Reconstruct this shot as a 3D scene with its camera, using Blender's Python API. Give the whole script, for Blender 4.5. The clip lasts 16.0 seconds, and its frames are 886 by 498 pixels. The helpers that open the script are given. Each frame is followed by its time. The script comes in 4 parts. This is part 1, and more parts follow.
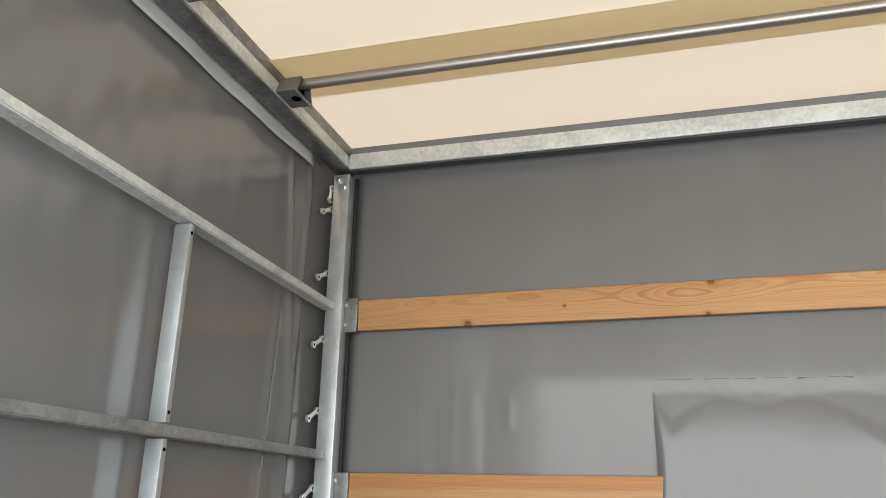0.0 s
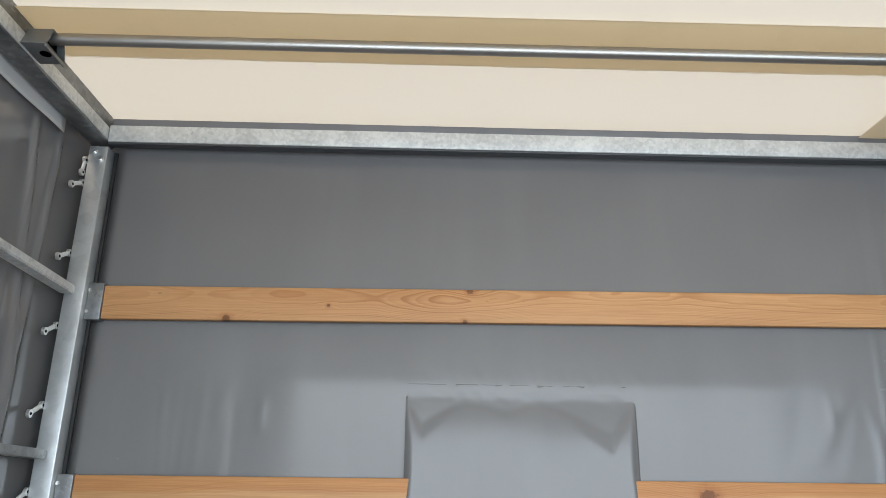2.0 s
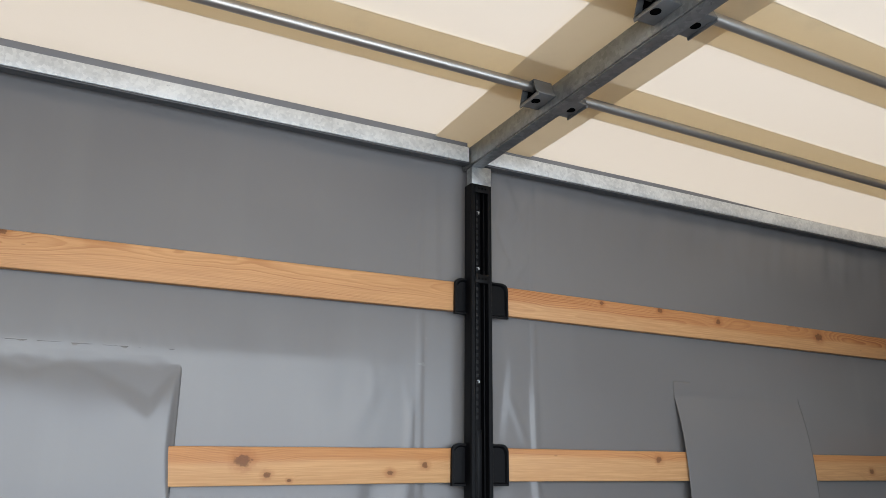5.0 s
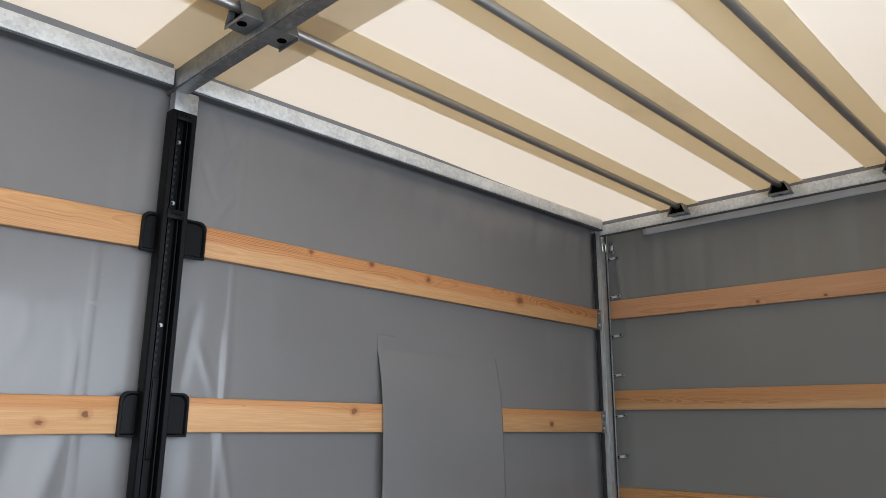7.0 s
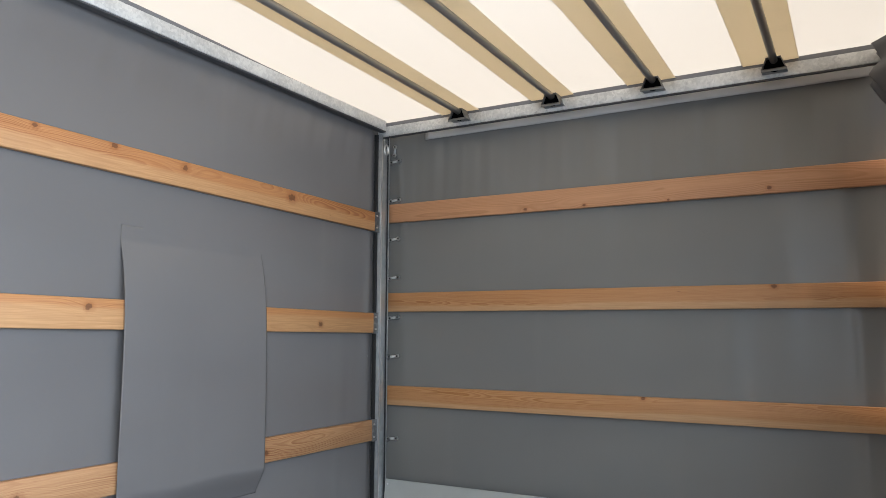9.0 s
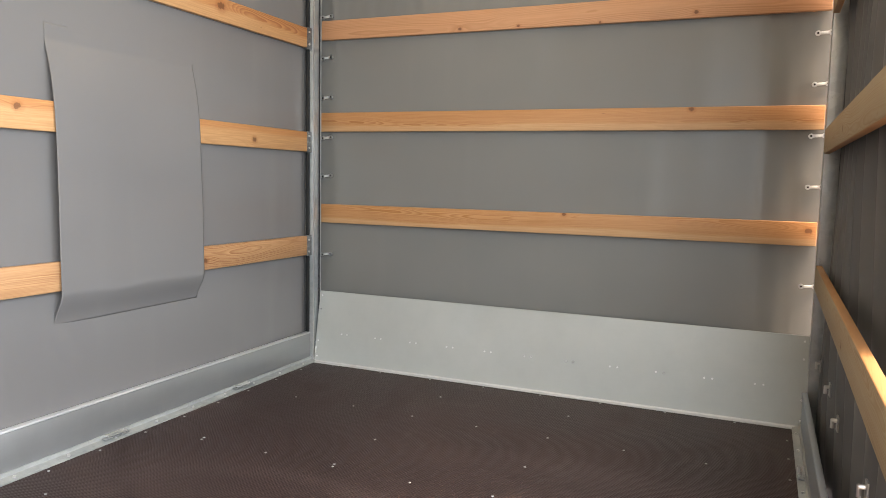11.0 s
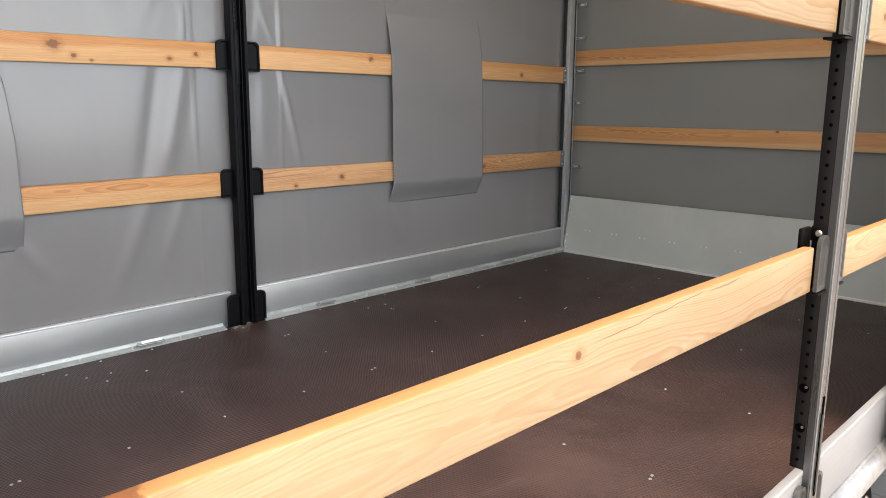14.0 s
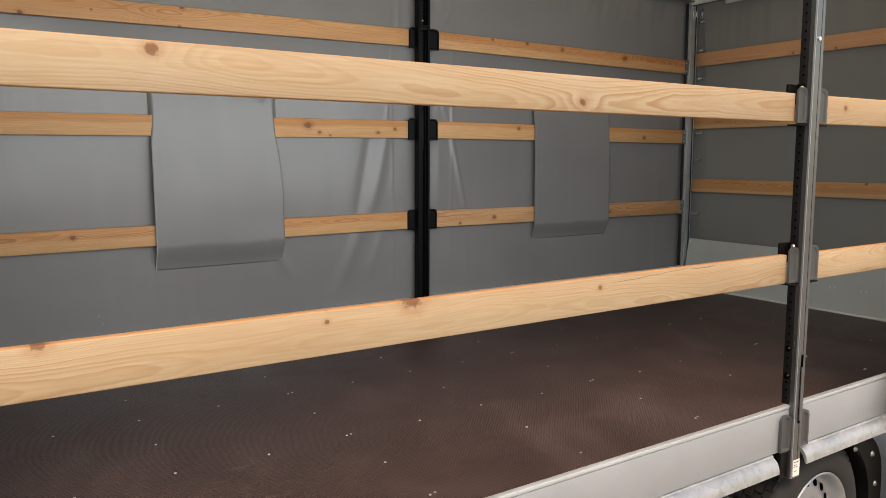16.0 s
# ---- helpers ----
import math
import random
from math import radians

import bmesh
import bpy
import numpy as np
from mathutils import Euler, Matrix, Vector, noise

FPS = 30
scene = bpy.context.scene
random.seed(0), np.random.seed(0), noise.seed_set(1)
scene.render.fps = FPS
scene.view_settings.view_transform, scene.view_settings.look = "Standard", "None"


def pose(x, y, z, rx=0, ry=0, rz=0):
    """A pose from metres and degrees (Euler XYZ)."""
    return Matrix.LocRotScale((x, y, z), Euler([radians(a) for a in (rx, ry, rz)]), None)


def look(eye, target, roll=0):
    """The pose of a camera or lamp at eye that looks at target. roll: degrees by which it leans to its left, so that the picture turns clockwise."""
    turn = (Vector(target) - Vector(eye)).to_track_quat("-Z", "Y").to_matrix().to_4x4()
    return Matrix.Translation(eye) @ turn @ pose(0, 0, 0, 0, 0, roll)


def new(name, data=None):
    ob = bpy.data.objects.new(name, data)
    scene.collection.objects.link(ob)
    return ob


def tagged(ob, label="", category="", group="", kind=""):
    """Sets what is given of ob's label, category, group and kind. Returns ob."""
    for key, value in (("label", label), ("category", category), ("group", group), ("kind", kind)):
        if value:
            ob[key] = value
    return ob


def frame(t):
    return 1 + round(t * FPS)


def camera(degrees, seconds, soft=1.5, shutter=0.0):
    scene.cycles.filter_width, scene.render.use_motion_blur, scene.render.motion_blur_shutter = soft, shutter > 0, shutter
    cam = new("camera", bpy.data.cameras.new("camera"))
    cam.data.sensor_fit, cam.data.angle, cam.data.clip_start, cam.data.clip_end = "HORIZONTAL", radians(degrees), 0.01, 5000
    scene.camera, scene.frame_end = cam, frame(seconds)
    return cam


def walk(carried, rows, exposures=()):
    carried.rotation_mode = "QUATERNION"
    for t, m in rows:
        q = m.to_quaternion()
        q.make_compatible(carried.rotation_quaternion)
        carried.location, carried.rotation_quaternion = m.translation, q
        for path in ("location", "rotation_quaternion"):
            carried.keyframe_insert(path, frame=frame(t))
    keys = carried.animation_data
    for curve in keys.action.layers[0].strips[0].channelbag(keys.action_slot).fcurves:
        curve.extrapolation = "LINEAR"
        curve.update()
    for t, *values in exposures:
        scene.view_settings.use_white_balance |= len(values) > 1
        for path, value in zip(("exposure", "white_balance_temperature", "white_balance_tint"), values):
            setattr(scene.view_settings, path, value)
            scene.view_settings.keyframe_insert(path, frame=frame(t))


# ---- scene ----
cam = camera(62.2, 16.0, soft=0.5)
PATH = [
    (0, (0.894, 0.385, 1.836), (0.366, 2.217, 2.441), 1.1),
    (0.5, (0.903, 0.398, 1.833), (0.464, 2.247, 2.455), 1.1),
    (1, (0.921, 0.409, 1.838), (0.614, 2.284, 2.462), 1.1),
    (1.5, (0.922, 0.413, 1.849), (0.79, 2.312, 2.463), 0.9),
    (2, (0.951, 0.42, 1.843), (0.981, 2.324, 2.457), 0.9),
    (2.5, (0.984, 0.433, 1.829), (1.168, 2.325, 2.451), 0.8),
    (3, (1.02, 0.434, 1.829), (1.345, 2.309, 2.443), 0.7),
    (3.5, (1.067, 0.428, 1.838), (1.525, 2.282, 2.433), 0.7),
    (3.7, (1.091, 0.423, 1.84), (1.599, 2.267, 2.424), 0.7),
    (5.8, (1.324, 0.398, 1.808), (2.419, 1.986, 2.336), 0.1),
    (6, (1.346, 0.394, 1.806), (2.492, 1.95, 2.32), 0.2),
    (6.5, (1.401, 0.393, 1.804), (2.678, 1.852, 2.294), 0.2),
    (7, (1.453, 0.381, 1.8), (2.847, 1.74, 2.26), 0.2),
    (7.5, (1.503, 0.357, 1.796), (3.0, 1.613, 2.221), 0.2),
    (8, (1.546, 0.345, 1.798), (3.139, 1.496, 2.168), 0.2),
    (8.5, (1.599, 0.326, 1.778), (3.267, 1.385, 2.089), 0.2),
    (9, (1.636, 0.321, 1.76), (3.369, 1.294, 1.986), 0.2),
    (9.5, (1.668, 0.313, 1.734), (3.453, 1.207, 1.851), 0.2),
    (9.7, (1.677, 0.313, 1.724), (3.479, 1.179, 1.791), 0.3),
    (11.8, (1.371, 0.232, 1.623), (3.145, 1.097, 1.297), 0.5),
    (12, (1.329, 0.203, 1.625), (3.078, 1.108, 1.274), 0.4),
    (12.5, (1.229, 0.094, 1.608), (2.902, 1.122, 1.227), 0.4),
    (13, (1.124, -0.056, 1.605), (2.701, 1.108, 1.208), 0.3),
    (13.5, (0.966, -0.218, 1.616), (2.446, 1.068, 1.219), 0.2),
    (14, (0.774, -0.396, 1.624), (2.164, 0.989, 1.238), 0.1),
    (14.5, (0.614, -0.588, 1.633), (1.921, 0.881, 1.269), -0.0),
    (15, (0.477, -0.812, 1.628), (1.704, 0.733, 1.298), -0.1),
    (15.5, (0.313, -1.043, 1.642), (1.463, 0.568, 1.355), -0.2),
    (16, (0.142, -1.262, 1.65), (1.223, 0.404, 1.406), -0.2),
]
walk(cam, [(t, look(eye, target, roll)) for t, eye, target, roll in PATH],
     exposures=[(0, 2.01, 9800, 17), (1.5, 1.97, 8400, 15), (3.5, 1.93, 8600, 18), (7, 2.10, 8500, 19), (8.5, 2.33, 8000, 18), (8.9, 2.42, 8000, 18), (9.6, 2.70, 9100, 18), (11.9, 3.22, 9900, 22), (12.4, 3.10, 10600, 23), (13.2, 2.73, 10500, 26), (14, 2.39, 9500, 20), (16, 1.64, 10050, 19)])

# ---------------- world, sun, exposure ----------------
world = bpy.data.worlds.new("sky")
world.use_nodes = True
scene.world = world
wt = world.node_tree
sky = wt.nodes.new("ShaderNodeTexSky")
sky.sky_type = "NISHITA"
sky.sun_disc = False
sky.sun_elevation, sky.sun_rotation = radians(62), radians(200)
sky.dust_density, sky.ozone_density, sky.air_density = 1.5, 1.5, 1.0
wt.links.new(sky.outputs[0], wt.nodes["Background"].inputs[0])
wt.nodes["Background"].inputs[1].default_value = 0.11
sun = new("sun", bpy.data.lights.new("sun", "SUN"))
sun.data.energy, sun.data.angle, sun.data.color = 1.0, radians(25), (1.0, 0.95, 0.88)
sun.matrix_world = look((-4, -11, 22), (0, 0, 0))

# sky light of the open side, in the upper part of its opening
opening = new("opening_light", bpy.data.lights.new("opening_light", "AREA"))
opening.data.shape, opening.data.size, opening.data.size_y = "RECTANGLE", 3.40, 1.20
opening.data.energy, opening.data.color = 20, (0.46, 0.70, 1.0)
opening.matrix_world = look((1.76, 0.255, 1.97), (1.76, 1.255, 1.82))

# ---------------- material helpers ----------------
class Mat:
    def __init__(self, name):
        self.m = bpy.data.materials.new(name)
        self.m.use_nodes = True
        self.t = self.m.node_tree
        self.b = self.t.nodes["Principled BSDF"]
        self.obj = self.t.nodes.new("ShaderNodeTexCoord").outputs["Object"]

    def put(self, socket, v):
        if isinstance(v, bpy.types.NodeSocket):
            self.t.links.new(v, socket)
        elif isinstance(v, (tuple, list)) and len(v) == 3 and socket.type == "RGBA":
            socket.default_value = (*v, 1)
        else:
            socket.default_value = v

    def scaled(self, vec, s, loc=(0, 0, 0)):
        n = self.t.nodes.new("ShaderNodeMapping")
        self.put(n.inputs["Vector"], vec)
        n.inputs["Scale"].default_value, n.inputs["Location"].default_value = s, loc
        return n.outputs[0]

    def noise(self, vec, scale, detail=3.0, rough=0.55, dist=0.0):
        n = self.t.nodes.new("ShaderNodeTexNoise")
        self.put(n.inputs["Vector"], vec)
        n.inputs["Scale"].default_value, n.inputs["Detail"].default_value = scale, detail
        n.inputs["Roughness"].default_value, n.inputs["Distortion"].default_value = rough, dist
        return n.outputs["Fac"]

    def voronoi(self, vec, scale, out="Distance", feature="F1"):
        n = self.t.nodes.new("ShaderNodeTexVoronoi")
        n.feature = feature
        self.put(n.inputs["Vector"], vec)
        n.inputs["Scale"].default_value = scale
        return n.outputs[out]

    def math(self, op, a, b=0.0, c=0.0):
        n = self.t.nodes.new("ShaderNodeMath")
        n.operation = op
        self.put(n.inputs[0], a), self.put(n.inputs[1], b), self.put(n.inputs[2], c)
        return n.outputs[0]

    def split(self, vec):
        n = self.t.nodes.new("ShaderNodeSeparateXYZ")
        self.put(n.inputs[0], vec)
        return n.outputs

    def span(self, v, a, b, c=0.0, d=1.0):
        n = self.t.nodes.new("ShaderNodeMapRange")
        n.interpolation_type = "SMOOTHSTEP"
        self.put(n.inputs[0], v)
        for k, x in zip((1, 2, 3, 4), (a, b, c, d)):
            n.inputs[k].default_value = x
        return n.outputs[0]

    def mix(self, fac, a, b, kind="MIX"):
        n = self.t.nodes.new("ShaderNodeMix")
        n.data_type, n.blend_type = "RGBA", kind
        self.put(n.inputs[0], fac), self.put(n.inputs[6], a), self.put(n.inputs[7], b)
        return n.outputs[2]

    def random(self):
        return self.t.nodes.new("ShaderNodeObjectInfo").outputs["Random"]

    def bump(self, height, strength, distance, under=None):
        n = self.t.nodes.new("ShaderNodeBump")
        n.inputs["Strength"].default_value, n.inputs["Distance"].default_value = strength, distance
        self.put(n.inputs["Height"], height)
        if under is not None:
            self.put(n.inputs["Normal"], under)
        return n.outputs[0]

    def done(self, colour, rough, metal=0.0, normal=None, spec=0.5):
        i = self.b.inputs
        self.put(i["Base Color"], colour), self.put(i["Roughness"], rough), self.put(i["Metallic"], metal)
        i["Specular IOR Level"].default_value = spec
        if normal is not None:
            self.put(i["Normal"], normal)
        return self.m


def tarp_material(name, dark, light, rough=0.36, spec=0.75):
    g = Mat(name)
    big = g.noise(g.scaled(g.obj, (0.8, 0.8, 1.6)), 1.1, 2, 0.5)
    fine = g.noise(g.obj, 260, 2)
    col = g.mix(g.span(big, 0.25, 0.75), dark, light)
    smear = g.span(g.noise(g.scaled(g.obj, (4, 4, 0.5)), 1.6, 3, 0.5), 0.5, 0.85)
    col = g.mix(g.math("MULTIPLY", smear, 0.14), col, (0.24, 0.235, 0.22))
    r = g.math("ADD", g.math("MULTIPLY", g.noise(g.obj, 6, 4, 0.6), 0.10), rough - 0.05)
    soft = g.bump(g.noise(g.scaled(g.obj, (2, 2, 0.8)), 1.6, 1, 0.4), 0.35, 0.03)
    return g.done(col, r, 0.0, g.bump(fine, 0.10, 0.0006, soft), spec)


def roof_material(name, through_col, top_col, dirt):
    """Thin sheet that lets daylight through."""
    g = Mat(name)
    spots = g.span(g.noise(g.obj, 2.6, 6, 0.7), 0.5, 0.82)
    specks = g.span(g.noise(g.scaled(g.obj, (1.0, 2.2, 1)), 14, 4, 0.75), 0.66, 0.86)
    fac = g.math("MULTIPLY", g.math("ADD", spots, specks), dirt)
    col = g.mix(fac, through_col, tuple(c * 0.6 for c in through_col))
    tr = g.t.nodes.new("ShaderNodeBsdfTranslucent")
    g.put(tr.inputs["Color"], col)
    g.put(g.b.inputs["Base Color"], top_col)
    g.b.inputs["Roughness"].default_value = 0.45
    mx = g.t.nodes.new("ShaderNodeMixShader")
    mx.inputs[0].default_value = 0.62
    g.t.links.new(g.b.outputs[0], mx.inputs[1]), g.t.links.new(tr.outputs[0], mx.inputs[2])
    out = [n for n in g.t.nodes if n.type == "OUTPUT_MATERIAL"][0]
    g.t.links.new(mx.outputs[0], out.inputs["Surface"])
    return g.m


def zinc_material(name, light, dark, scale=55, rough=0.42, metal=0.75):
    g = Mat(name)
    spangle = g.voronoi(g.obj, scale, "Color")
    cloud = g.noise(g.obj, 7, 5, 0.65)
    fac = g.math("ADD", g.math("MULTIPLY", g.split(spangle)[0], 0.2), g.math("MULTIPLY", cloud, 0.9))
    col = g.mix(g.span(fac, 0.25, 0.85), dark, light)
    white = g.span(g.noise(g.scaled(g.obj, (1, 1, 2)), 24, 5, 0.7), 0.52, 0.72)
    col = g.mix(g.math("MULTIPLY", white, 0.35), col, (0.62, 0.62, 0.6))
    stain = g.math("MULTIPLY", g.span(g.noise(g.obj, 38, 5, 0.75), 0.58, 0.70), g.span(g.noise(g.obj, 5, 3), 0.4, 0.65))
    col = g.mix(g.math("MULTIPLY", stain, 0.55), col, tuple(c * 0.35 for c in dark))
    r = g.math("ADD", g.math("MULTIPLY", cloud, 0.25), rough - 0.1)
    return g.done(col, r, metal, g.bump(cloud, 0.1, 0.003))


def wood_material(name, knots=(), seed=0.0, pale=(0.59, 0.312, 0.142), dark=(0.29, 0.096, 0.028), wide=1.0, grey=0.0, lines=0.8, high=0.096, edged=False, sap=0.0, pith=0.040, cracks=()):
    """Flat-sawn pine: growth rings round a wandering pith behind the face, bent round the knots (along, up, radius);
    sap is the share of the height, from below, that is pale sapwood."""
    g = Mat(name)
    x, y, z = g.split(g.obj)
    shifted = g.scaled(g.obj, (1, 1, 1), (seed * 3.7, seed * 1.3, seed * 2.1))
    off = lambda v, size: g.math("MULTIPLY", g.math("SUBTRACT", v, 0.5), size)
    drift = g.noise(g.scaled(shifted, (0.7, 0, 0)), 1.0, 1, 0.4)
    rise = g.noise(g.scaled(shifted, (1.1, 0, 0), (9, 0, 0)), 1.0, 2, 0.5)
    quick = g.noise(g.scaled(shifted, (5.0, 2, 4)), 1.0, 2, 0.5)
    zc = g.math("ADD", off(drift, 0.16), high * (0.5 + 0.35 * math.sin(seed * 2.3)))
    yc = g.math("ADD", g.math("ADD", off(rise, 0.075), off(quick, 0.012)), pith)
    dz, dy = g.math("SUBTRACT", z, zc), g.math("SUBTRACT", y, yc)
    r = g.math("SQRT", g.math("ADD", g.math("MULTIPLY", dz, dz), g.math("MULTIPLY", dy, dy)))
    r = g.math("ADD", r, off(g.noise(g.scaled(shifted, (9, 30, 30)), 1.0, 3, 0.6), 0.0030))
    core = rim = halo = None
    top = lambda old, v: v if old is None else g.math("MAXIMUM", old, v)
    for u, v, q in knots:
        kx, kz = g.math("SUBTRACT", x, u), g.math("SUBTRACT", z, v)
        wob = off(g.noise(g.obj, 70, 3, 0.6), q * 1.3)
        d = g.math("SQRT", g.math("ADD", g.math("POWER", g.math("MULTIPLY", kx, 0.78), 2.0), g.math("POWER", kz, 2.0)))
        d = g.math("ADD", d, wob)
        far = g.math("SQRT", g.math("ADD", g.math("POWER", g.math("MULTIPLY", kx, 0.33), 2.0), g.math("POWER", kz, 2.0)))
        r = g.math("ADD", r, g.span(far, 0.0, q * 3.0, q * 0.75, 0.0))
        core = top(core, g.span(d, q * 0.30, q * 0.62, 1.0, 0.0))
        rim = top(rim, g.math("MULTIPLY", g.span(d, q * 0.30, q * 0.55), g.span(d, q * 0.58, q * 0.85, 1.0, 0.0)))
        halo = top(halo, g.span(d, q * 0.6, q * 2.0, 0.40, 0.0))
    w = g.math("MULTIPLY", r, 330.0 * wide)
    year = g.t.nodes.new("ShaderNodeTexWhiteNoise")
    year.noise_dimensions = "1D"
    g.put(year.inputs["W"], g.math("FLOOR", w))
    line = g.math("FRACT", w)
    line = g.math("MULTIPLY", g.span(line, 0.15, 0.86), g.span(line, 0.88, 0.99, 1.0, 0.0))
    line = g.math("MULTIPLY", line, g.span(year.outputs["Value"], 0.0, 1.0, 0.25, 1.0))
    line = g.math("MULTIPLY", line, g.span(g.noise(g.scaled(shifted, (0.8, 3, 9)), 1.3, 2), 0.34, 0.66, 0.30, 1.0))
    fibre = g.noise(g.scaled(shifted, (7, 60, 230)), 1.0, 3, 0.6)
    patch = g.noise(g.scaled(shifted, (1.0, 4, 7)), 1.3, 3, 0.55)
    warm = tuple(c * 0.55 + p * 0.45 for c, p in zip(dark, pale))
    col = g.mix(g.span(patch, 0.36, 0.72, 0.0, 0.55), pale, warm)
    if sap:
        heart = tuple(c * f for c, f in zip(pale, (0.90, 0.72, 0.60)))
        col = g.mix(0.7, col, heart)
        low = g.span(g.math("ADD", z, off(rise, 0.05)), high * sap - 0.006, high * sap + 0.010, 1.0, 0.0)
        col = g.mix(g.math("MULTIPLY", low, 0.85), col, tuple(min(0.9, c * f) for c, f in zip(pale, (1.02, 1.08, 1.14))))
        line = g.math("MULTIPLY", line, g.math("SUBTRACT", 1.0, g.math("MULTIPLY", low, 0.75)))
    col = g.mix(g.math("MULTIPLY", line, lines), col, dark)
    col = g.mix(g.span(fibre, 0.3, 0.75, 0.32, 0.0), col, dark)
    if edged:
        edge = g.math("MAXIMUM", g.span(z, high - 0.0020, high - 0.0008), g.span(z, 0.0008, 0.0020, 1.0, 0.0))
        col = g.mix(g.math("MULTIPLY", edge, 0.8), col, (0.40, 0.185, 0.070))
        scar = g.math("MULTIPLY", g.span(g.noise(g.scaled(shifted, (1.3, 3, 55)), 1.0, 2, 0.5), 0.70, 0.76), g.span(g.noise(g.scaled(shifted, (1.1, 1, 2)), 1.0, 2), 0.55, 0.63))
        col = g.mix(g.math("MULTIPLY", scar, 0.55), col, (0.14, 0.075, 0.035))
    if grey:
        col = g.mix(g.span(g.noise(g.scaled(shifted, (3, 8, 9)), 1.2, 5, 0.7), 0.4, 0.75, 0.0, grey), col, (0.42, 0.36, 0.29))
    pin = g.span(g.voronoi(g.scaled(shifted, (5, 5, 16)), 1.0), 0.02, 0.045, 0.45, 0.0)
    col = g.mix(pin, col, (0.16, 0.07, 0.03))
    if core is not None:
        col = g.mix(halo, col, tuple(c * f for c, f in zip(dark, (0.95, 0.75, 0.65))))
        rings = g.math("FRACT", g.math("MULTIPLY", core, 2.5))
        col = g.mix(g.math("MULTIPLY", core, 0.85), col, g.mix(rings, (0.075, 0.026, 0.011), (0.24, 0.088, 0.034)))
        col = g.mix(g.math("MULTIPLY", rim, 0.6), col, (0.06, 0.022, 0.010))
    for u0, v0, u1, v1, wide_mm in cracks:
        run = g.math("MULTIPLY", g.math("SUBTRACT", x, u0), (v1 - v0) / (u1 - u0))
        gap = g.math("ABSOLUTE", g.math("ADD", g.math("SUBTRACT", g.math("SUBTRACT", z, v0), run), off(g.noise(g.scaled(g.obj, (14, 0, 0)), 1.0, 4, 0.6), 0.012)))
        mask = g.math("MULTIPLY", g.span(gap, 0.0, wide_mm / 1000, 1.0, 0.0), g.math("MULTIPLY", g.span(x, u0, u0 + 0.05), g.span(x, u1 - 0.03, u1, 1.0, 0.0)))
        col = g.mix(g.math("MULTIPLY", mask, 0.75), col, (0.11, 0.07, 0.04))
    h = g.math("ADD", g.math("MULTIPLY", fibre, 0.6), g.math("MULTIPLY", line, 0.5))
    return g.done(col, g.span(fibre, 0.2, 0.8, 0.5, 0.68), 0.0, g.bump(h, 0.25, 0.0012), 0.35)


def floor_material():
    """Film-faced plywood with a pressed hexagon mesh."""
    g = Mat("phenolic_plywood")
    x, y, z = g.split(g.obj)
    bend = g.noise(g.obj, 7, 2, 0.5)
    x = g.math("ADD", x, g.math("MULTIPLY", bend, 0.016))
    y = g.math("SUBTRACT", y, g.math("MULTIPLY", g.noise(g.scaled(g.obj, (1, 1, 1), (5, 3, 0)), 7, 2, 0.5), 0.016))
    pitch = 2 * math.pi / 0.0095
    waves = [g.math("COSINE", g.math("MULTIPLY", g.math("ADD", g.math("MULTIPLY", x, math.cos(a)), g.math("MULTIPLY", y, math.sin(a))), pitch)) for a in (0.3, 0.3 + math.pi / 3, 0.3 + 2 * math.pi / 3)]
    cell = g.math("ADD", waves[0], g.math("ADD", waves[1], waves[2]))
    net = g.span(cell, -1.2, 0.6, 1.0, 0.0)
    worn = g.span(g.noise(g.scaled(g.obj, (1, 0.6, 1)), 2.0, 5, 0.65, 0.8), 0.46, 0.66)
    dust = g.span(g.noise(g.obj, 1.5, 6, 0.62, 0.6), 0.42, 0.78)
    scuff = g.span(g.noise(g.scaled(g.obj, (1, 6, 1)), 3.0, 5, 0.7), 0.58, 0.8)
    col = g.mix(g.noise(g.obj, 2.0, 3), (0.027, 0.0156, 0.0142), (0.041, 0.0238, 0.0218))
    col = g.mix(g.math("MULTIPLY", net, g.math("ADD", g.math("MULTIPLY", worn, 0.6), 0.16)), col, (0.088, 0.058, 0.052))
    col = g.mix(g.math("MULTIPLY", dust, 0.5), col, (0.072, 0.046, 0.041))
    col = g.mix(g.math("MULTIPLY", scuff, 0.18), col, (0.2, 0.16, 0.14))
    r = g.math("ADD", g.math("MULTIPLY", dust, 0.16), 0.38)
    return g.done(col, r, 0.0, g.bump(cell, 0.30, 0.0009), 0.14)


def coat_material(name, colour, rough, metal=0.0, grain=0.1):
    g = Mat(name)
    n = g.noise(g.obj, 9, 4, 0.6)
    col = g.mix(n, tuple(c * 0.8 for c in colour), tuple(min(1, c * 1.2) for c in colour))
    r = g.math("ADD", g.math("MULTIPLY", n, 0.2), rough - 0.1)
    return g.done(col, r, metal, g.bump(g.noise(g.obj, 420, 2), grain, 0.001))


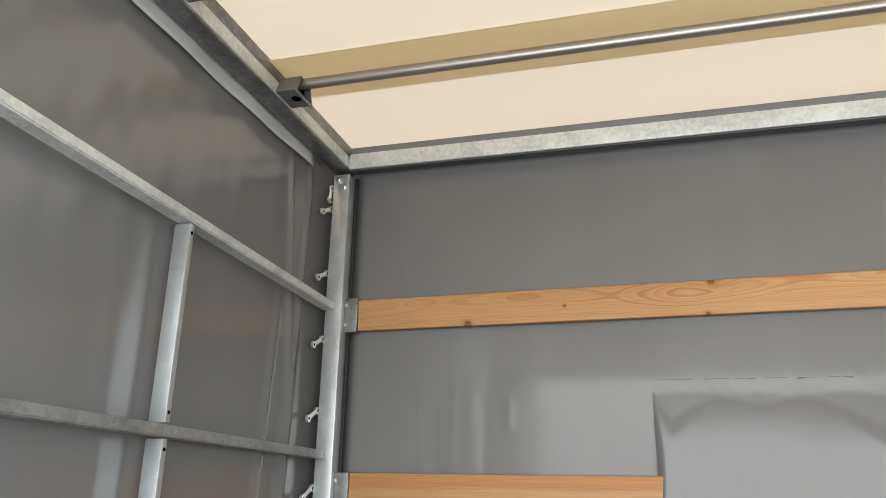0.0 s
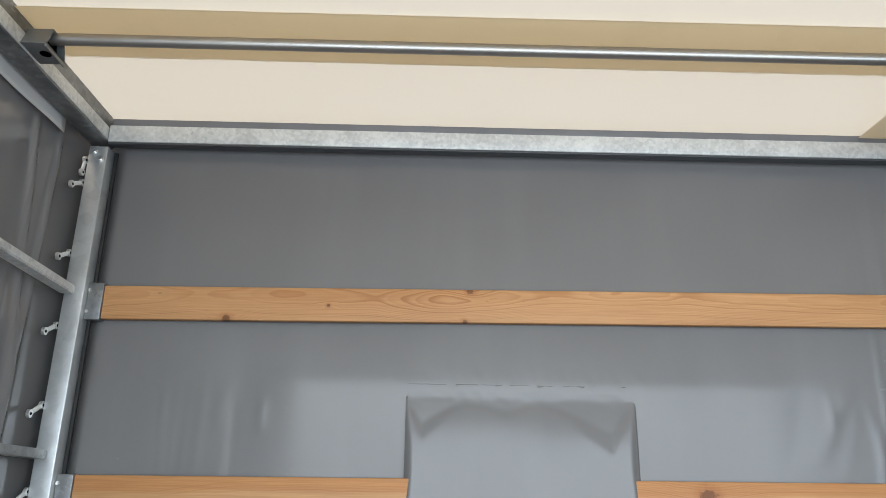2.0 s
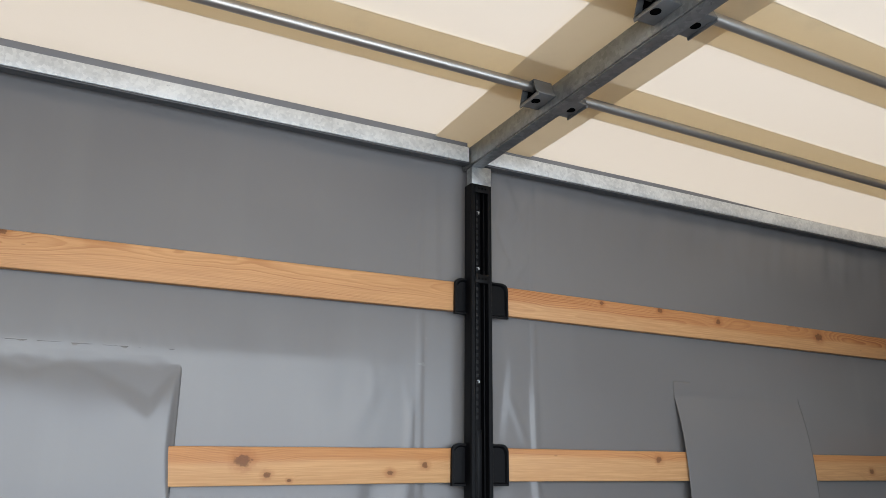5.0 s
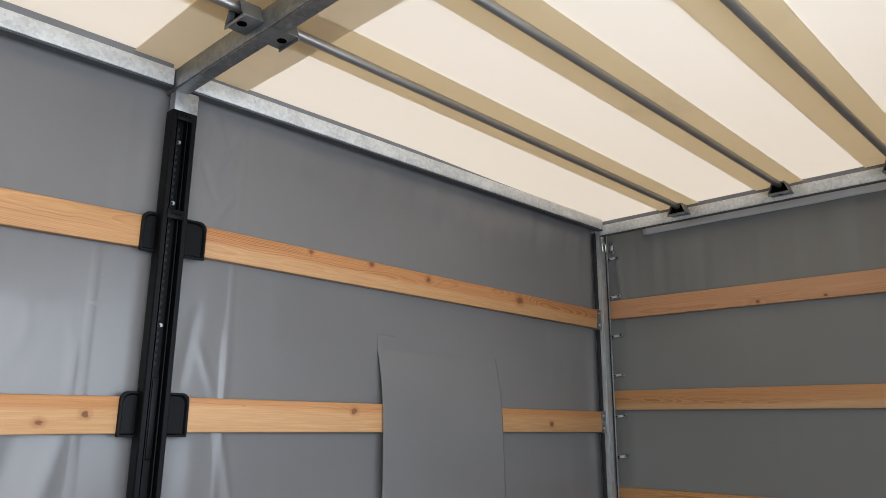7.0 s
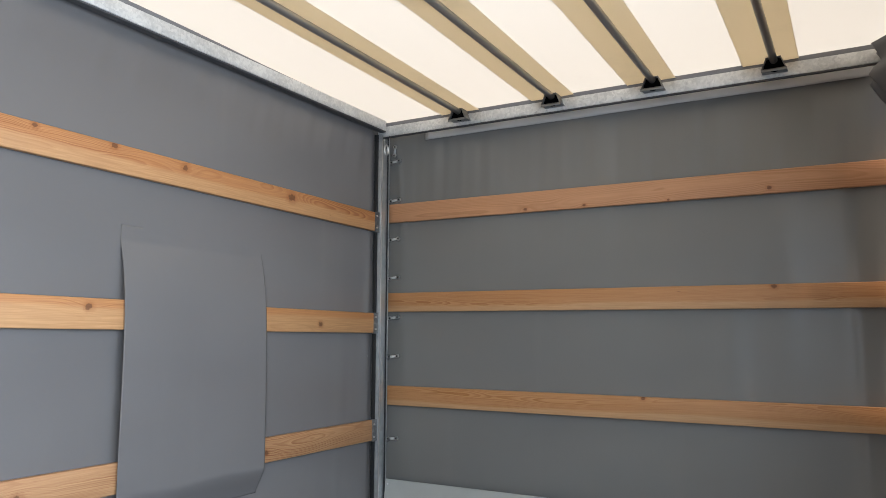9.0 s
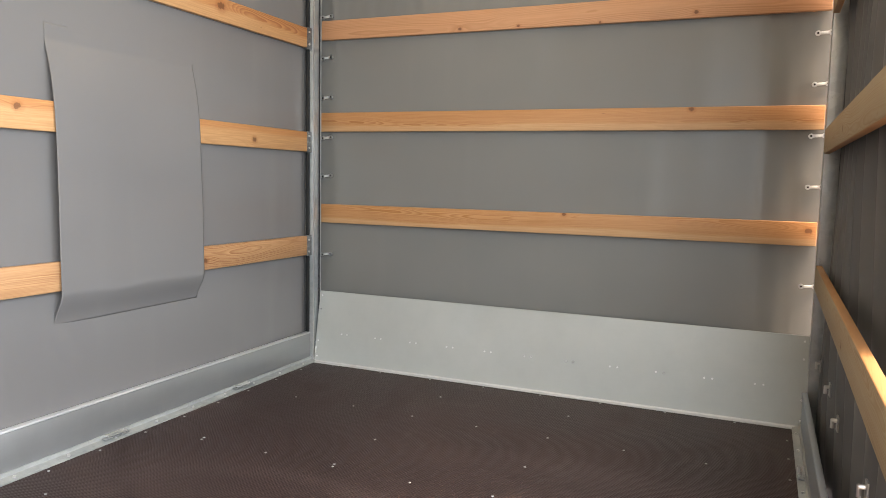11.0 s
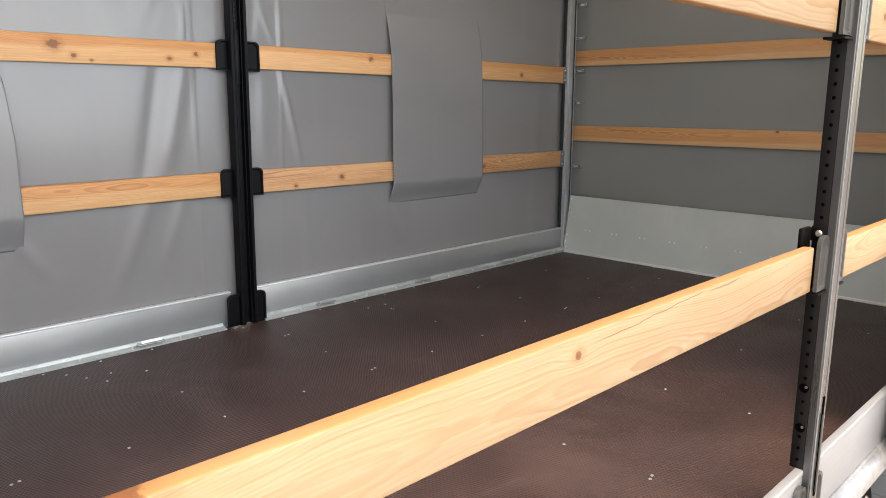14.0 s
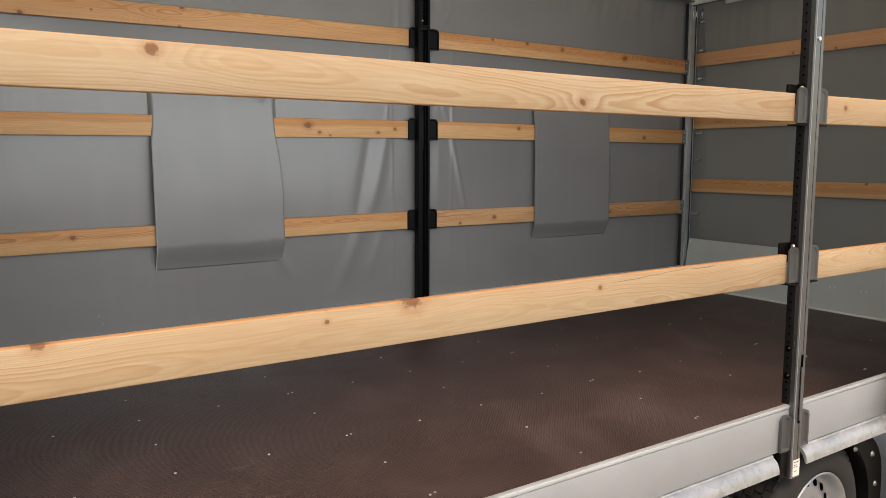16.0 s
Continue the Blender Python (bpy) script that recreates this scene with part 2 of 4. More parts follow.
def brushed_material(name, colour, rough, axis, metal=0.85):
    g = Mat(name)
    s = [3.0, 3.0, 3.0]
    for k in range(3):
        if k != axis:
            s[k] = 160.0
    streak = g.noise(g.scaled(g.obj, tuple(s)), 1.0, 3)
    cloud = g.noise(g.obj, 3.5, 5, 0.65)
    col = g.mix(cloud, tuple(c * 0.82 for c in colour), tuple(min(1, c * 1.12) for c in colour))
    r = g.math("ADD", g.math("MULTIPLY", cloud, 0.2), g.math("ADD", g.math("MULTIPLY", streak, 0.12), rough - 0.16))
    return g.done(col, r, metal, g.bump(streak, 0.06, 0.001))


def paving_material(name, a, b):
    g = Mat(name)
    n = g.noise(g.obj, 1.4, 5, 0.6)
    s = g.noise(g.obj, 90, 4, 0.7)
    n = g.math("ADD", g.math("MULTIPLY", n, 0.75), g.math("MULTIPLY", g.random(), 0.25))
    col = g.mix(g.span(g.math("ADD", g.math("MULTIPLY", n, 0.7), g.math("MULTIPLY", s, 0.4)), 0.3, 0.8), a, b)
    return g.done(col, 0.85, 0.0, g.bump(s, 0.3, 0.004))


TARP = tarp_material("grey_tarpaulin", (0.152, 0.145, 0.142), (0.175, 0.168, 0.164), 0.25, 0.40)
TARP_END = tarp_material("grey_end_tarpaulin", (0.168, 0.164, 0.152), (0.192, 0.187, 0.173), 0.32, 0.55)
TARP_LEFT = tarp_material("glossy_grey_tarpaulin", (0.145, 0.141, 0.140), (0.168, 0.162, 0.160), 0.15, 0.75)
CURTAIN = tarp_material("dark_curtain_tarpaulin", (0.11, 0.111, 0.113), (0.145, 0.145, 0.147), 0.5, 0.35)
ROOF = roof_material("white_roof_tarpaulin", (0.376, 0.369, 0.308), (0.8, 0.79, 0.76), 0.22)
STRIP = roof_material("tan_roof_strip", (0.84, 0.695, 0.48), (0.52, 0.45, 0.33), 0.42)
STRIP_WIDE = roof_material("greyish_roof_strip", (0.72, 0.62, 0.47), (0.46, 0.42, 0.34), 0.35)
ZINC = zinc_material("galvanised_steel", (0.50, 0.51, 0.50), (0.27, 0.28, 0.285), 90)
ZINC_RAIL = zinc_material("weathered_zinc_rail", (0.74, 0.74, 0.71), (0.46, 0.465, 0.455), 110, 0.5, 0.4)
ZINC_POST = zinc_material("smooth_zinc_post", (0.58, 0.60, 0.60), (0.44, 0.455, 0.46), 30, 0.40, 0.7)
ZINC_DULL = zinc_material("dull_galvanised_steel", (0.27, 0.275, 0.275), (0.13, 0.135, 0.14), 60, 0.42)
ZINC_BEAM = zinc_material("grey_zinc_beam", (0.36, 0.37, 0.36), (0.20, 0.205, 0.20), 70, 0.38)
# roof rail lip and underside: the same zinc, shade painted in as darker colour
SHADED_LIP = coat_material("shaded_rail_lip", (0.17, 0.172, 0.18), 0.5, 0.3)
SHADED_FLANGE = coat_material("shaded_rail_flange", (0.07, 0.072, 0.075), 0.5, 0.3)
BRACKET = coat_material("dark_zinc_bracket", (0.21, 0.215, 0.215), 0.4, 0.7)
ZINC_PLATE = brushed_material("zinc_sheet", (0.44, 0.45, 0.42), 0.52, 1, 0.3)
ZINC_EDGE = zinc_material("bright_zinc_edge", (0.46, 0.475, 0.46), (0.34, 0.35, 0.34), 25, 0.42, 0.5)
BRIGHT = coat_material("bright_zinc_fastener", (0.72, 0.72, 0.7), 0.3, 0.9)
BLACK = coat_material("black_powder_coat", (0.0025, 0.0025, 0.003), 0.5)
BLACK.node_tree.nodes["Principled BSDF"].inputs["Specular IOR Level"].default_value = 0.14
TUBE = brushed_material("drawn_steel_tube", (0.40, 0.375, 0.345), 0.38, 0)
HOLE = coat_material("dark_void", (0.002, 0.002, 0.002), 0.9)
HOLE.node_tree.nodes["Principled BSDF"].inputs["Specular IOR Level"].default_value = 0.0
PERFORATED = coat_material("dark_grey_steel", (0.0065, 0.007, 0.008), 0.5)
PERFORATED.node_tree.nodes["Principled BSDF"].inputs["Specular IOR Level"].default_value = 0.25
ALU_LIGHT = brushed_material("bright_aluminium_edge", (0.60, 0.60, 0.59), 0.5, 0, 0.4)
ALU = brushed_material("aluminium_profile", (0.36, 0.365, 0.36), 0.42, 0, 0.7)
ANOD = brushed_material("grey_anodised_post", (0.15, 0.162, 0.168), 0.30, 2)
ALU_SIDE = brushed_material("pale_aluminium_side", (0.345, 0.39, 0.43), 0.42, 0, 0.5)
RAIL_TOP = brushed_material("bright_side_rail", (0.50, 0.565, 0.62), 0.35, 0, 0.6)
SILL = zinc_material("weathered_sill_rail", (0.47, 0.51, 0.54), (0.28, 0.315, 0.34), 45, 0.38, 0.65)
HOLDER = coat_material("dark_grey_holder", (0.062, 0.07, 0.073), 0.40, 0.3)
RUBBER = coat_material("tyre_rubber", (0.020, 0.0205, 0.0215), 0.75, 0.0, 0.4)
RUBBER.node_tree.nodes["Principled BSDF"].inputs["Specular IOR Level"].default_value = 0.25
RIM = coat_material("silver_rim", (0.33, 0.36, 0.39), 0.34, 0.75)
PLASTIC = coat_material("black_plastic", (0.003, 0.003, 0.003), 0.6)
PLASTIC.node_tree.nodes["Principled BSDF"].inputs["Specular IOR Level"].default_value = 0.15
WHITE = coat_material("white_plastic", (0.62, 0.62, 0.60), 0.45)
FLAP = tarp_material("pale_roof_flap", (0.42, 0.41, 0.39), (0.52, 0.51, 0.49), 0.5)
PLY = floor_material()
PAVE = paving_material("concrete_pavers", (0.30, 0.285, 0.26), (0.46, 0.44, 0.41))
GROUND = paving_material("paved_ground", (0.24, 0.23, 0.215), (0.36, 0.35, 0.33))


# ---------------- mesh helpers ----------------
def box(bm, x0, x1, y0, y1, z0, z1, bevel=0.0):
    made = bmesh.ops.create_cube(bm, size=1.0)["verts"]
    for v in made:
        v.co = Vector((x0 + (v.co.x + 0.5) * (x1 - x0), y0 + (v.co.y + 0.5) * (y1 - y0), z0 + (v.co.z + 0.5) * (z1 - z0)))
    if bevel:
        edges = list({e for v in made for e in v.link_edges})
        bmesh.ops.bevel(bm, geom=edges, offset=bevel, segments=2, profile=0.5, affect="EDGES")
    return bm


def rod(bm, a, b, r, seg=16, r2=None, cap=True):
    a, b = Vector(a), Vector(b)
    m = Matrix.Translation((a + b) / 2) @ (b - a).to_track_quat("Z", "Y").to_matrix().to_4x4()
    bmesh.ops.create_cone(bm, cap_ends=cap, segments=seg, radius1=r, radius2=r if r2 is None else r2, depth=(b - a).length, matrix=m)
    return bm


def prism(bm, outline, axis, a, b):
    """Outline of pairs swept along an axis (0 x, 1 y, 2 z) from a to b."""
    def place(p, t):
        c = list(p)
        c.insert(axis, t)
        return c
    low = [bm.verts.new(place(p, a)) for p in outline]
    high = [bm.verts.new(place(p, b)) for p in outline]
    n = len(outline)
    for i in range(n):
        bm.faces.new((low[i], low[(i + 1) % n], high[(i + 1) % n], high[i]))
    bm.faces.new(low[::-1]), bm.faces.new(high)
    bmesh.ops.recalc_face_normals(bm, faces=bm.faces)
    return bm


def thing(name, at, label="", category="", group="", kind=""):
    e = new(name)
    e.location = at
    e.empty_display_size = 0.05
    return tagged(e, label, category, group, kind)


def origin(ob):
    p = Vector(ob.location)
    while ob.parent is not None:
        ob = ob.parent
        p += Vector(ob.location)
    return p


def smooth(me, angle=40):
    bm = bmesh.new()
    bm.from_mesh(me)
    for f in bm.faces:
        f.smooth = True
    for e in bm.edges:
        if len(e.link_faces) == 2 and e.calc_face_angle(0) > radians(angle):
            e.smooth = False
    bm.to_mesh(me)
    bm.free()


def part(name, bm, material, parent=None, label="", angle=40):
    """One mesh object; world coordinates in, moved to the parent's place."""
    if parent is not None:
        bmesh.ops.translate(bm, verts=bm.verts, vec=-origin(parent))
    me = bpy.data.meshes.new(name)
    bm.to_mesh(me)
    bm.free()
    me.materials.append(material)
    smooth(me, angle)
    ob = new(name, me)
    if parent is not None:
        ob.parent = parent
    return tagged(ob, label)


def sheet(name, corner, along, up, nu, nv, height, material, thick=0.002, parent=None):
    """A cloth: a grid over two edge vectors, pushed along its normal by height(u, v) in metres."""
    along, up, corner = Vector(along), Vector(up), Vector(corner)
    n = along.cross(up).normalized()
    us, vs = np.meshgrid(np.linspace(0, 1, nu + 1), np.linspace(0, 1, nv + 1))
    h = height(us * along.length, vs * up.length)
    pts = (np.array(corner)[None, None] + us[..., None] * np.array(along) + vs[..., None] * np.array(up) + h[..., None] * np.array(n))
    faces = [(j * (nu + 1) + i, j * (nu + 1) + i + 1, (j + 1) * (nu + 1) + i + 1, (j + 1) * (nu + 1) + i) for j in range(nv) for i in range(nu)]
    me = bpy.data.meshes.new(name)
    me.from_pydata(pts.reshape(-1, 3).tolist(), [], faces)
    me.materials.append(material)
    me.polygons.foreach_set("use_smooth", [True] * len(faces))
    ob = new(name, me)
    if parent is not None:
        ob.parent = parent
    sol = ob.modifiers.new("cloth", "SOLIDIFY")
    sol.thickness, sol.offset = thick, -1
    return ob


def creases(seed, count, width, height, reach=(0.2, 0.8), wide=(0.012, 0.035), deep=(0.003, 0.007), lean=0.12, spots=()):
    """Soft folds in a hanging tarpaulin: long ridges, nearly upright, and a slow sag."""
    rng = np.random.default_rng(seed)
    rows = [(rng.uniform(0, width), rng.uniform(0, height), rng.uniform(*reach), rng.uniform(*wide), rng.uniform(*deep) * rng.choice([-1, 1]), rng.normal(0, lean)) for _ in range(count)]
    rows += list(spots)
    ph = rng.uniform(0, 6.28, 8)

    def f(u, v):
        h = 0.0022 * np.sin(u * 1.7 + ph[0]) * np.sin(v * 1.9 + ph[1]) + 0.002 * np.sin(u * 5.1 + 1.5 * np.sin(v * 2.3 + ph[2]) + ph[3])
        h = h + 0.0012 * np.sin(u * 13 + 2 * np.sin(v * 1.7 + ph[4]) + ph[5]) * np.sin(v * 3.1 + ph[6])
        for u0, v0, ln, wd, dp, sl in rows:
            du = (u - u0) - sl * (v - v0)
            h = h + dp * np.exp(-(du / wd) ** 2) * np.exp(-((v - v0) / ln) ** 4)
        return h
    return f


# ---------------- plan of the trailer body ----------------
F = 0.68                       # loading floor
G = 0.05                       # ground under the wheels
X0, X1 = 0.0, 4.70             # end rails, inner faces
YN, YF = 0.11, 2.376           # long rails, inner faces
ROWS_Z = (1.235, 1.757, 2.265) # undersides of the three rows of side boards
BH = 0.096                     # board height

# ---------------- ground ----------------
bm = bmesh.new()
bmesh.ops.create_grid(bm, x_segments=60, y_segments=60, size=400)
bmesh.ops.translate(bm, verts=bm.verts, vec=(0, 0, G - 0.012))
tagged(part("ground", bm, GROUND), "light grey paved yard reaching to the horizon", "ground", "", "structure")

pavement = tagged(new("pavement"), "grey rectangular concrete paving stones beside the trailer", "paving", "", "structure")
rng = random.Random(5)


def stone(x, y, zt, ox=0.0, oy=0.0):
    """Corners and faces of one paving stone with worn upper edges."""
    a, b, c = 0.0985, 0.0485, 0.005
    v = []
    for q, zz in ((0, G - 0.02), (0, zt - c), (c, zt)):
        v += [(x - a + q - ox, y - b + q - oy, zz), (x + a - q - ox, y - b + q - oy, zz), (x + a - q - ox, y + b - q - oy, zz), (x - a + q - ox, y + b - q - oy, zz)]
    f = [(lev + n, lev + (n + 1) % 4, lev + 4 + (n + 1) % 4, lev + 4 + n) for lev in (0, 4) for n in range(4)] + [(8, 9, 10, 11)]
    return v, f


v, f = stone(0, 0, G)
paver_mesh = bpy.data.meshes.new("paver")
paver_mesh.from_pydata(v, [], f)
paver_mesh.materials.append(PAVE)
verts, faces, near_stones = [], [], []
for i in range(52):
    for j in range(40):
        x, y = -2.4 + i * 0.2 + (0.1 if j % 2 else 0), -3.6 + j * 0.1
        lift = rng.uniform(-0.0015, 0.0015)
        if 2.6 < x < 5.4 and -1.3 < y < 0.2 and len(near_stones) < 240:
            near_stones.append((x, y, lift))
            continue
        v, f = stone(x, y, G + lift)
        k = len(verts)
        verts += v
        faces += [tuple(k + n for n in q) for q in f]
me = bpy.data.meshes.new("paving_field")
me.from_pydata(verts, [], faces)
me.materials.append(PAVE)
field = tagged(new("paving_field", me), "grey concrete paving stones", "", "", "stuff")
field.parent = pavement

# ---------------- loading floor ----------------
bm = bmesh.new()
box(bm, -0.03, 4.75, 0.122, 2.434, F - 0.021, F)
floor = tagged(part("floor", bm, PLY), "dark brown film-faced plywood floor with mesh grip", "floor", "", "structure")

# ---------------- far tarpaulin wall ----------------
spots = [(2.29, 1.05, 1.2, 0.005, 0.0018, 0.0), (2.70, 1.05, 1.2, 0.006, 0.003, 0.02),
         (2.742, 0.77, 0.23, 0.014, 0.0085, -0.22), (2.705, 1.12, 0.14, 0.014, 0.004, 0.0), (2.60, 0.75, 0.20, 0.03, 0.003, 0.05), (2.80, 0.25, 0.22, 0.03, 0.004, -0.1),
         (2.205, 0.77, 0.22, 0.034, 0.009, 0.23), (2.11, 0.77, 0.24, 0.030, -0.006, 0.2), (2.19, 0.36, 0.14, 0.03, 0.005, 0.4), (2.02, 0.32, 0.2, 0.04, 0.006, 0.45),
         (2.14, 1.22, 0.10, 0.03, 0.002, 0.5), (2.04, 1.22, 0.09, 0.03, -0.0015, 0.3), (2.26, 1.10, 0.13, 0.012, 0.002, 0.1),
         (0.592, 1.22, 0.045, 0.011, 0.0016, 0.04), (0.48, 1.23, 0.05, 0.014, 0.0007, 0.1), (2.135, 1.25, 0.05, 0.012, 0.0016, 0.0),
         (2.63, 1.90, 0.09, 0.02, 0.005, -0.35), (2.69, 1.86, 0.08, 0.016, 0.004, 0.25), (2.61, 1.68, 0.07, 0.014, 0.003, 0.4),
         (3.1, 0.3, 0.2, 0.03, 0.004, -0.2), (4.62, 1.75, 0.12, 0.08, 0.005, 0.3), (3.7, 1.82, 0.10, 0.06, 0.004, -0.3), (1.63, 0.30, 0.10, 0.03, 0.005, -0.6), (3.36, 0.22, 0.10, 0.03, 0.005, -0.5)]
spots += [(2.655, 1.83, 0.06, 0.010, 0.0045, 0.55), (2.60, 1.74, 0.07, 0.012, -0.0040, -0.4), (2.665, 1.66, 0.06, 0.010, 0.0040, 0.6), (2.575, 1.85, 0.10, 0.014, 0.0030, 0.2), (2.645, 1.55, 0.05, 0.010, 0.0030, -0.5), (2.58, 1.22, 0.12, 0.016, -0.0030, 0.15), (2.64, 1.15, 0.07, 0.012, 0.0030, -0.4), (2.34, 1.72, 0.25, 0.012, 0.0020, 0.0), (2.24, 1.66, 0.12, 0.018, 0.0012, 0.35), (2.18, 1.16, 0.12, 0.022, 0.0006, 0.30), (2.255, 1.18, 0.08, 0.010, 0.0010, -0.15)]
spots += [(2.295 + 0.012 * math.sin(k * 2.4), 0.76 - 0.028 * k, 0.013, 0.010, 0.0007 * (-1) ** k, 0.3) for k in range(9)]
spots += [(2.298 + 0.010 * math.sin(k * 1.9), 0.38 - 0.03 * k, 0.013, 0.010, 0.0008 * (-1) ** k, -0.3) for k in range(9)]
spots += [(0.94 + 0.037 * k + 0.010 * math.sin(k * 3.3), 1.328 + 0.008 * math.sin(k * 2.1), 0.018, 0.009, 0.0007 * (-1) ** k, 0.5 * math.sin(k * 1.7)) for k in range(20)]
spots += [(0.335, 1.10, 0.22, 0.005, 0.0011, -0.05), (0.375, 1.02, 0.26, 0.006, -0.0010, 0.03), (0.43, 1.15, 0.18, 0.010, 0.0009, 0.02), (0.52, 1.12, 0.15, 0.012, -0.0008, 0.0)]
spots += [(2.75 + 0.105 * k + 0.03 * math.sin(k * 1.9), 1.90 + 0.03 * math.sin(k * 2.7), 0.11, 0.030, 0.0034 * (-1) ** k, 0.25) for k in range(19)]
spots += [(0.20 + 0.16 * k + 0.04 * math.sin(k * 2.3), 1.90, 0.10, 0.05, 0.0012 * (-1) ** k, 0.1) for k in range(13)]
folds = creases(3, 18, 4.9, 2.1, (0.15, 0.5), (0.03, 0.06), (0.001, 0.0025), 0.1, spots)


def far(u, v):
    """Folds of the side wall, with the seam above the flap standing out a little."""
    ease = lambda a: np.clip(a, 0, 1) ** 2 * (3 - 2 * np.clip(a, 0, 1))
    over = v - 1.308
    swell = np.where(over > 0, np.clip(1 - over / 0.17, 0, 1) ** 1.3, np.exp(-(over / 0.35) ** 2))
    return folds(u, v) + 0.011 * swell * ease((u - 0.52) / 0.20) * ease((2.40 - u) / 0.5)


wall_far = sheet("wall_far", (4.90, 2.444, 0.80), (-5.05, 0, 0), (0, 0, 2.08), 520, 150, lambda u, v: -far(4.99 - u, v) + 0.008 / (1 + np.exp((u - 0.222) / 0.005)) + 0.03 / (1 + np.exp((4.885 - u) / 0.008)), TARP)
tagged(wall_far, "grey tarpaulin side wall with soft creases", "tarpaulin wall", "", "structure")


def sleeve(x0, x1, z0, z1, seed, ridges, swag, low, top, tilt, waist, foot, tuck):
    """A flap of the side wall in front of the two lower boards; it hangs in swags from where it is pulled tight."""
    rng = np.random.default_rng(seed)
    ph = rng.uniform(0, 6.28, 6)
    tall, w = z1 - z0, x1 - x0
    stops = np.array([0.0, *ridges, 1.0]) * w

    def f(u, v):
        u = w - u
        step = lambda a: np.clip(a, 0, 1) ** 2 * (3 - 2 * np.clip(a, 0, 1))
        down = np.maximum(tall - v - 0.036, 0)
        k = np.clip(np.searchsorted(stops, u, side="right") - 1, 0, len(stops) - 2)
        q = (u - stops[k]) / (stops[k + 1] - stops[k])
        apex = np.array([0.30, 0.55, 0.72])[k]
        bag = np.where(q < apex, q / apex, (1 - q) / (1 - apex)) ** 1.25 * np.array([0.75, 0.30, 1.0])[k]
        ramp = top + swag * bag
        lip = tilt * ramp
        rise = tilt * 0.5 * (down + ramp - np.sqrt((down - ramp) ** 2 + 0.00008)) + (0.036 - lip) * np.tanh(np.maximum(down - 0.6 * ramp, 0) / 0.18) / 0.83 + 0.002 * np.exp(-np.abs(v - low) / 0.12)
        taper = np.clip(v / (low + 0.004 * np.sin(u * 17 + ph[4])), 0, 1)
        out = rise * (foot + (1 - foot) * (0.5 * taper + 0.5 * step(taper))) + 0.0015
        out = out + (0.0018 * np.sin(u * 5.2 + v * 3 + ph[1]) + 0.0012 * np.sin(u * 11 - v * 4 + ph[2])) * step((v - low) / 0.12) * step(down / 0.15)
        out = out + 0.0005 * np.sin(u * 61 + 4 * np.sin(u * 19 + ph[3])) * np.exp(-(down / 0.02) ** 2) * step(down / 0.008)
        roll = 0.005 + 0.022 * np.sin(np.pi * np.clip((down - 0.01) / 0.33, 0, 1)) ** 0.8
        hold = tuck * np.exp(-(np.maximum(down - 0.34, 0) / 0.03) ** 2)
        side = step(u / roll) * step((w - u) / roll)
        out = np.maximum(out * (1 - hold + hold * side), 0.0015)
        out = out + 0.0010 * np.abs(np.sin(u * 31 + 4 * np.sin(u * 11 + ph[5])) * np.sin(u * 17 + ph[0])) * np.exp(-((tall - v - 0.034) / 0.012) ** 2) * step(u / 0.03) * step((w - u) / 0.03)
        return out + np.maximum(far(x0 + u + 0.09, z0 + v - 0.80), 0) * ease(1 - down / 0.3)
    ob = sheet("sleeve", (x1, 2.444, z0), (x0 - x1, 0, 0), (0, 0, tall), 110, 130, lambda u, v: -f(u, v), TARP, 0.0004, wall_far)
    for vert in ob.data.vertices:
        vert.co.x -= waist * (vert.co.x - x0) / w * float(np.clip((vert.co.z - 1.50) / 0.22, 0, 1))
    return tagged(ob, "loose grey tarpaulin flap over the boards")


ease = lambda a: np.clip(a, 0, 1) ** 2 * (3 - 2 * np.clip(a, 0, 1))


def pucker(u, v):
    """The welded patch round the flap: a thin second layer, gathered along its upper seam."""
    x = 2.03 - u
    gather = 0.0009 * np.sin(x * 83 + 5 * np.sin(x * 9)) * np.sin(x * 31 + 1.0) * np.exp(-((0.252 - v) / 0.028) ** 2) * ease((x - 0.75) / 0.15) * ease((1.75 - x) / 0.15)
    return -far(x + 0.09, v + 1.062) - 0.0011 - gather


patch = sheet("reinforcement", (2.03, 2.444, 1.862), (-1.44, 0, 0), (0, 0, 0.252), 260, 40, pucker, TARP, 0.0005, wall_far)
patch.modifiers.clear()
weld = sheet("weld_strip", (2.607, 2.444, 2.31), (-0.412, 0, 0), (0, 0, 0.47), 60, 50, lambda u, v: -far(2.607 + 0.09 - u, v + 1.51) - 0.0030 - 0.0012 * np.sin(v * 31 + 3 * np.sin(v * 7)) * np.exp(-(u / 0.03) ** 2), TARP, 0.0005, wall_far)
weld.modifiers.clear()
sleeve(0.884, 1.530, 1.118, 2.106, 2, (0.26, 0.59), 0.13, 0.115, 0.020, 0.15, 0.020, 0.03, 0.6)
sleeve(3.218, 3.897, 1.125, 2.115, 5, (0.42, 0.72), 0.0, 0.104, 0.032, 0.03, 0.006, 0.03, 0.0)
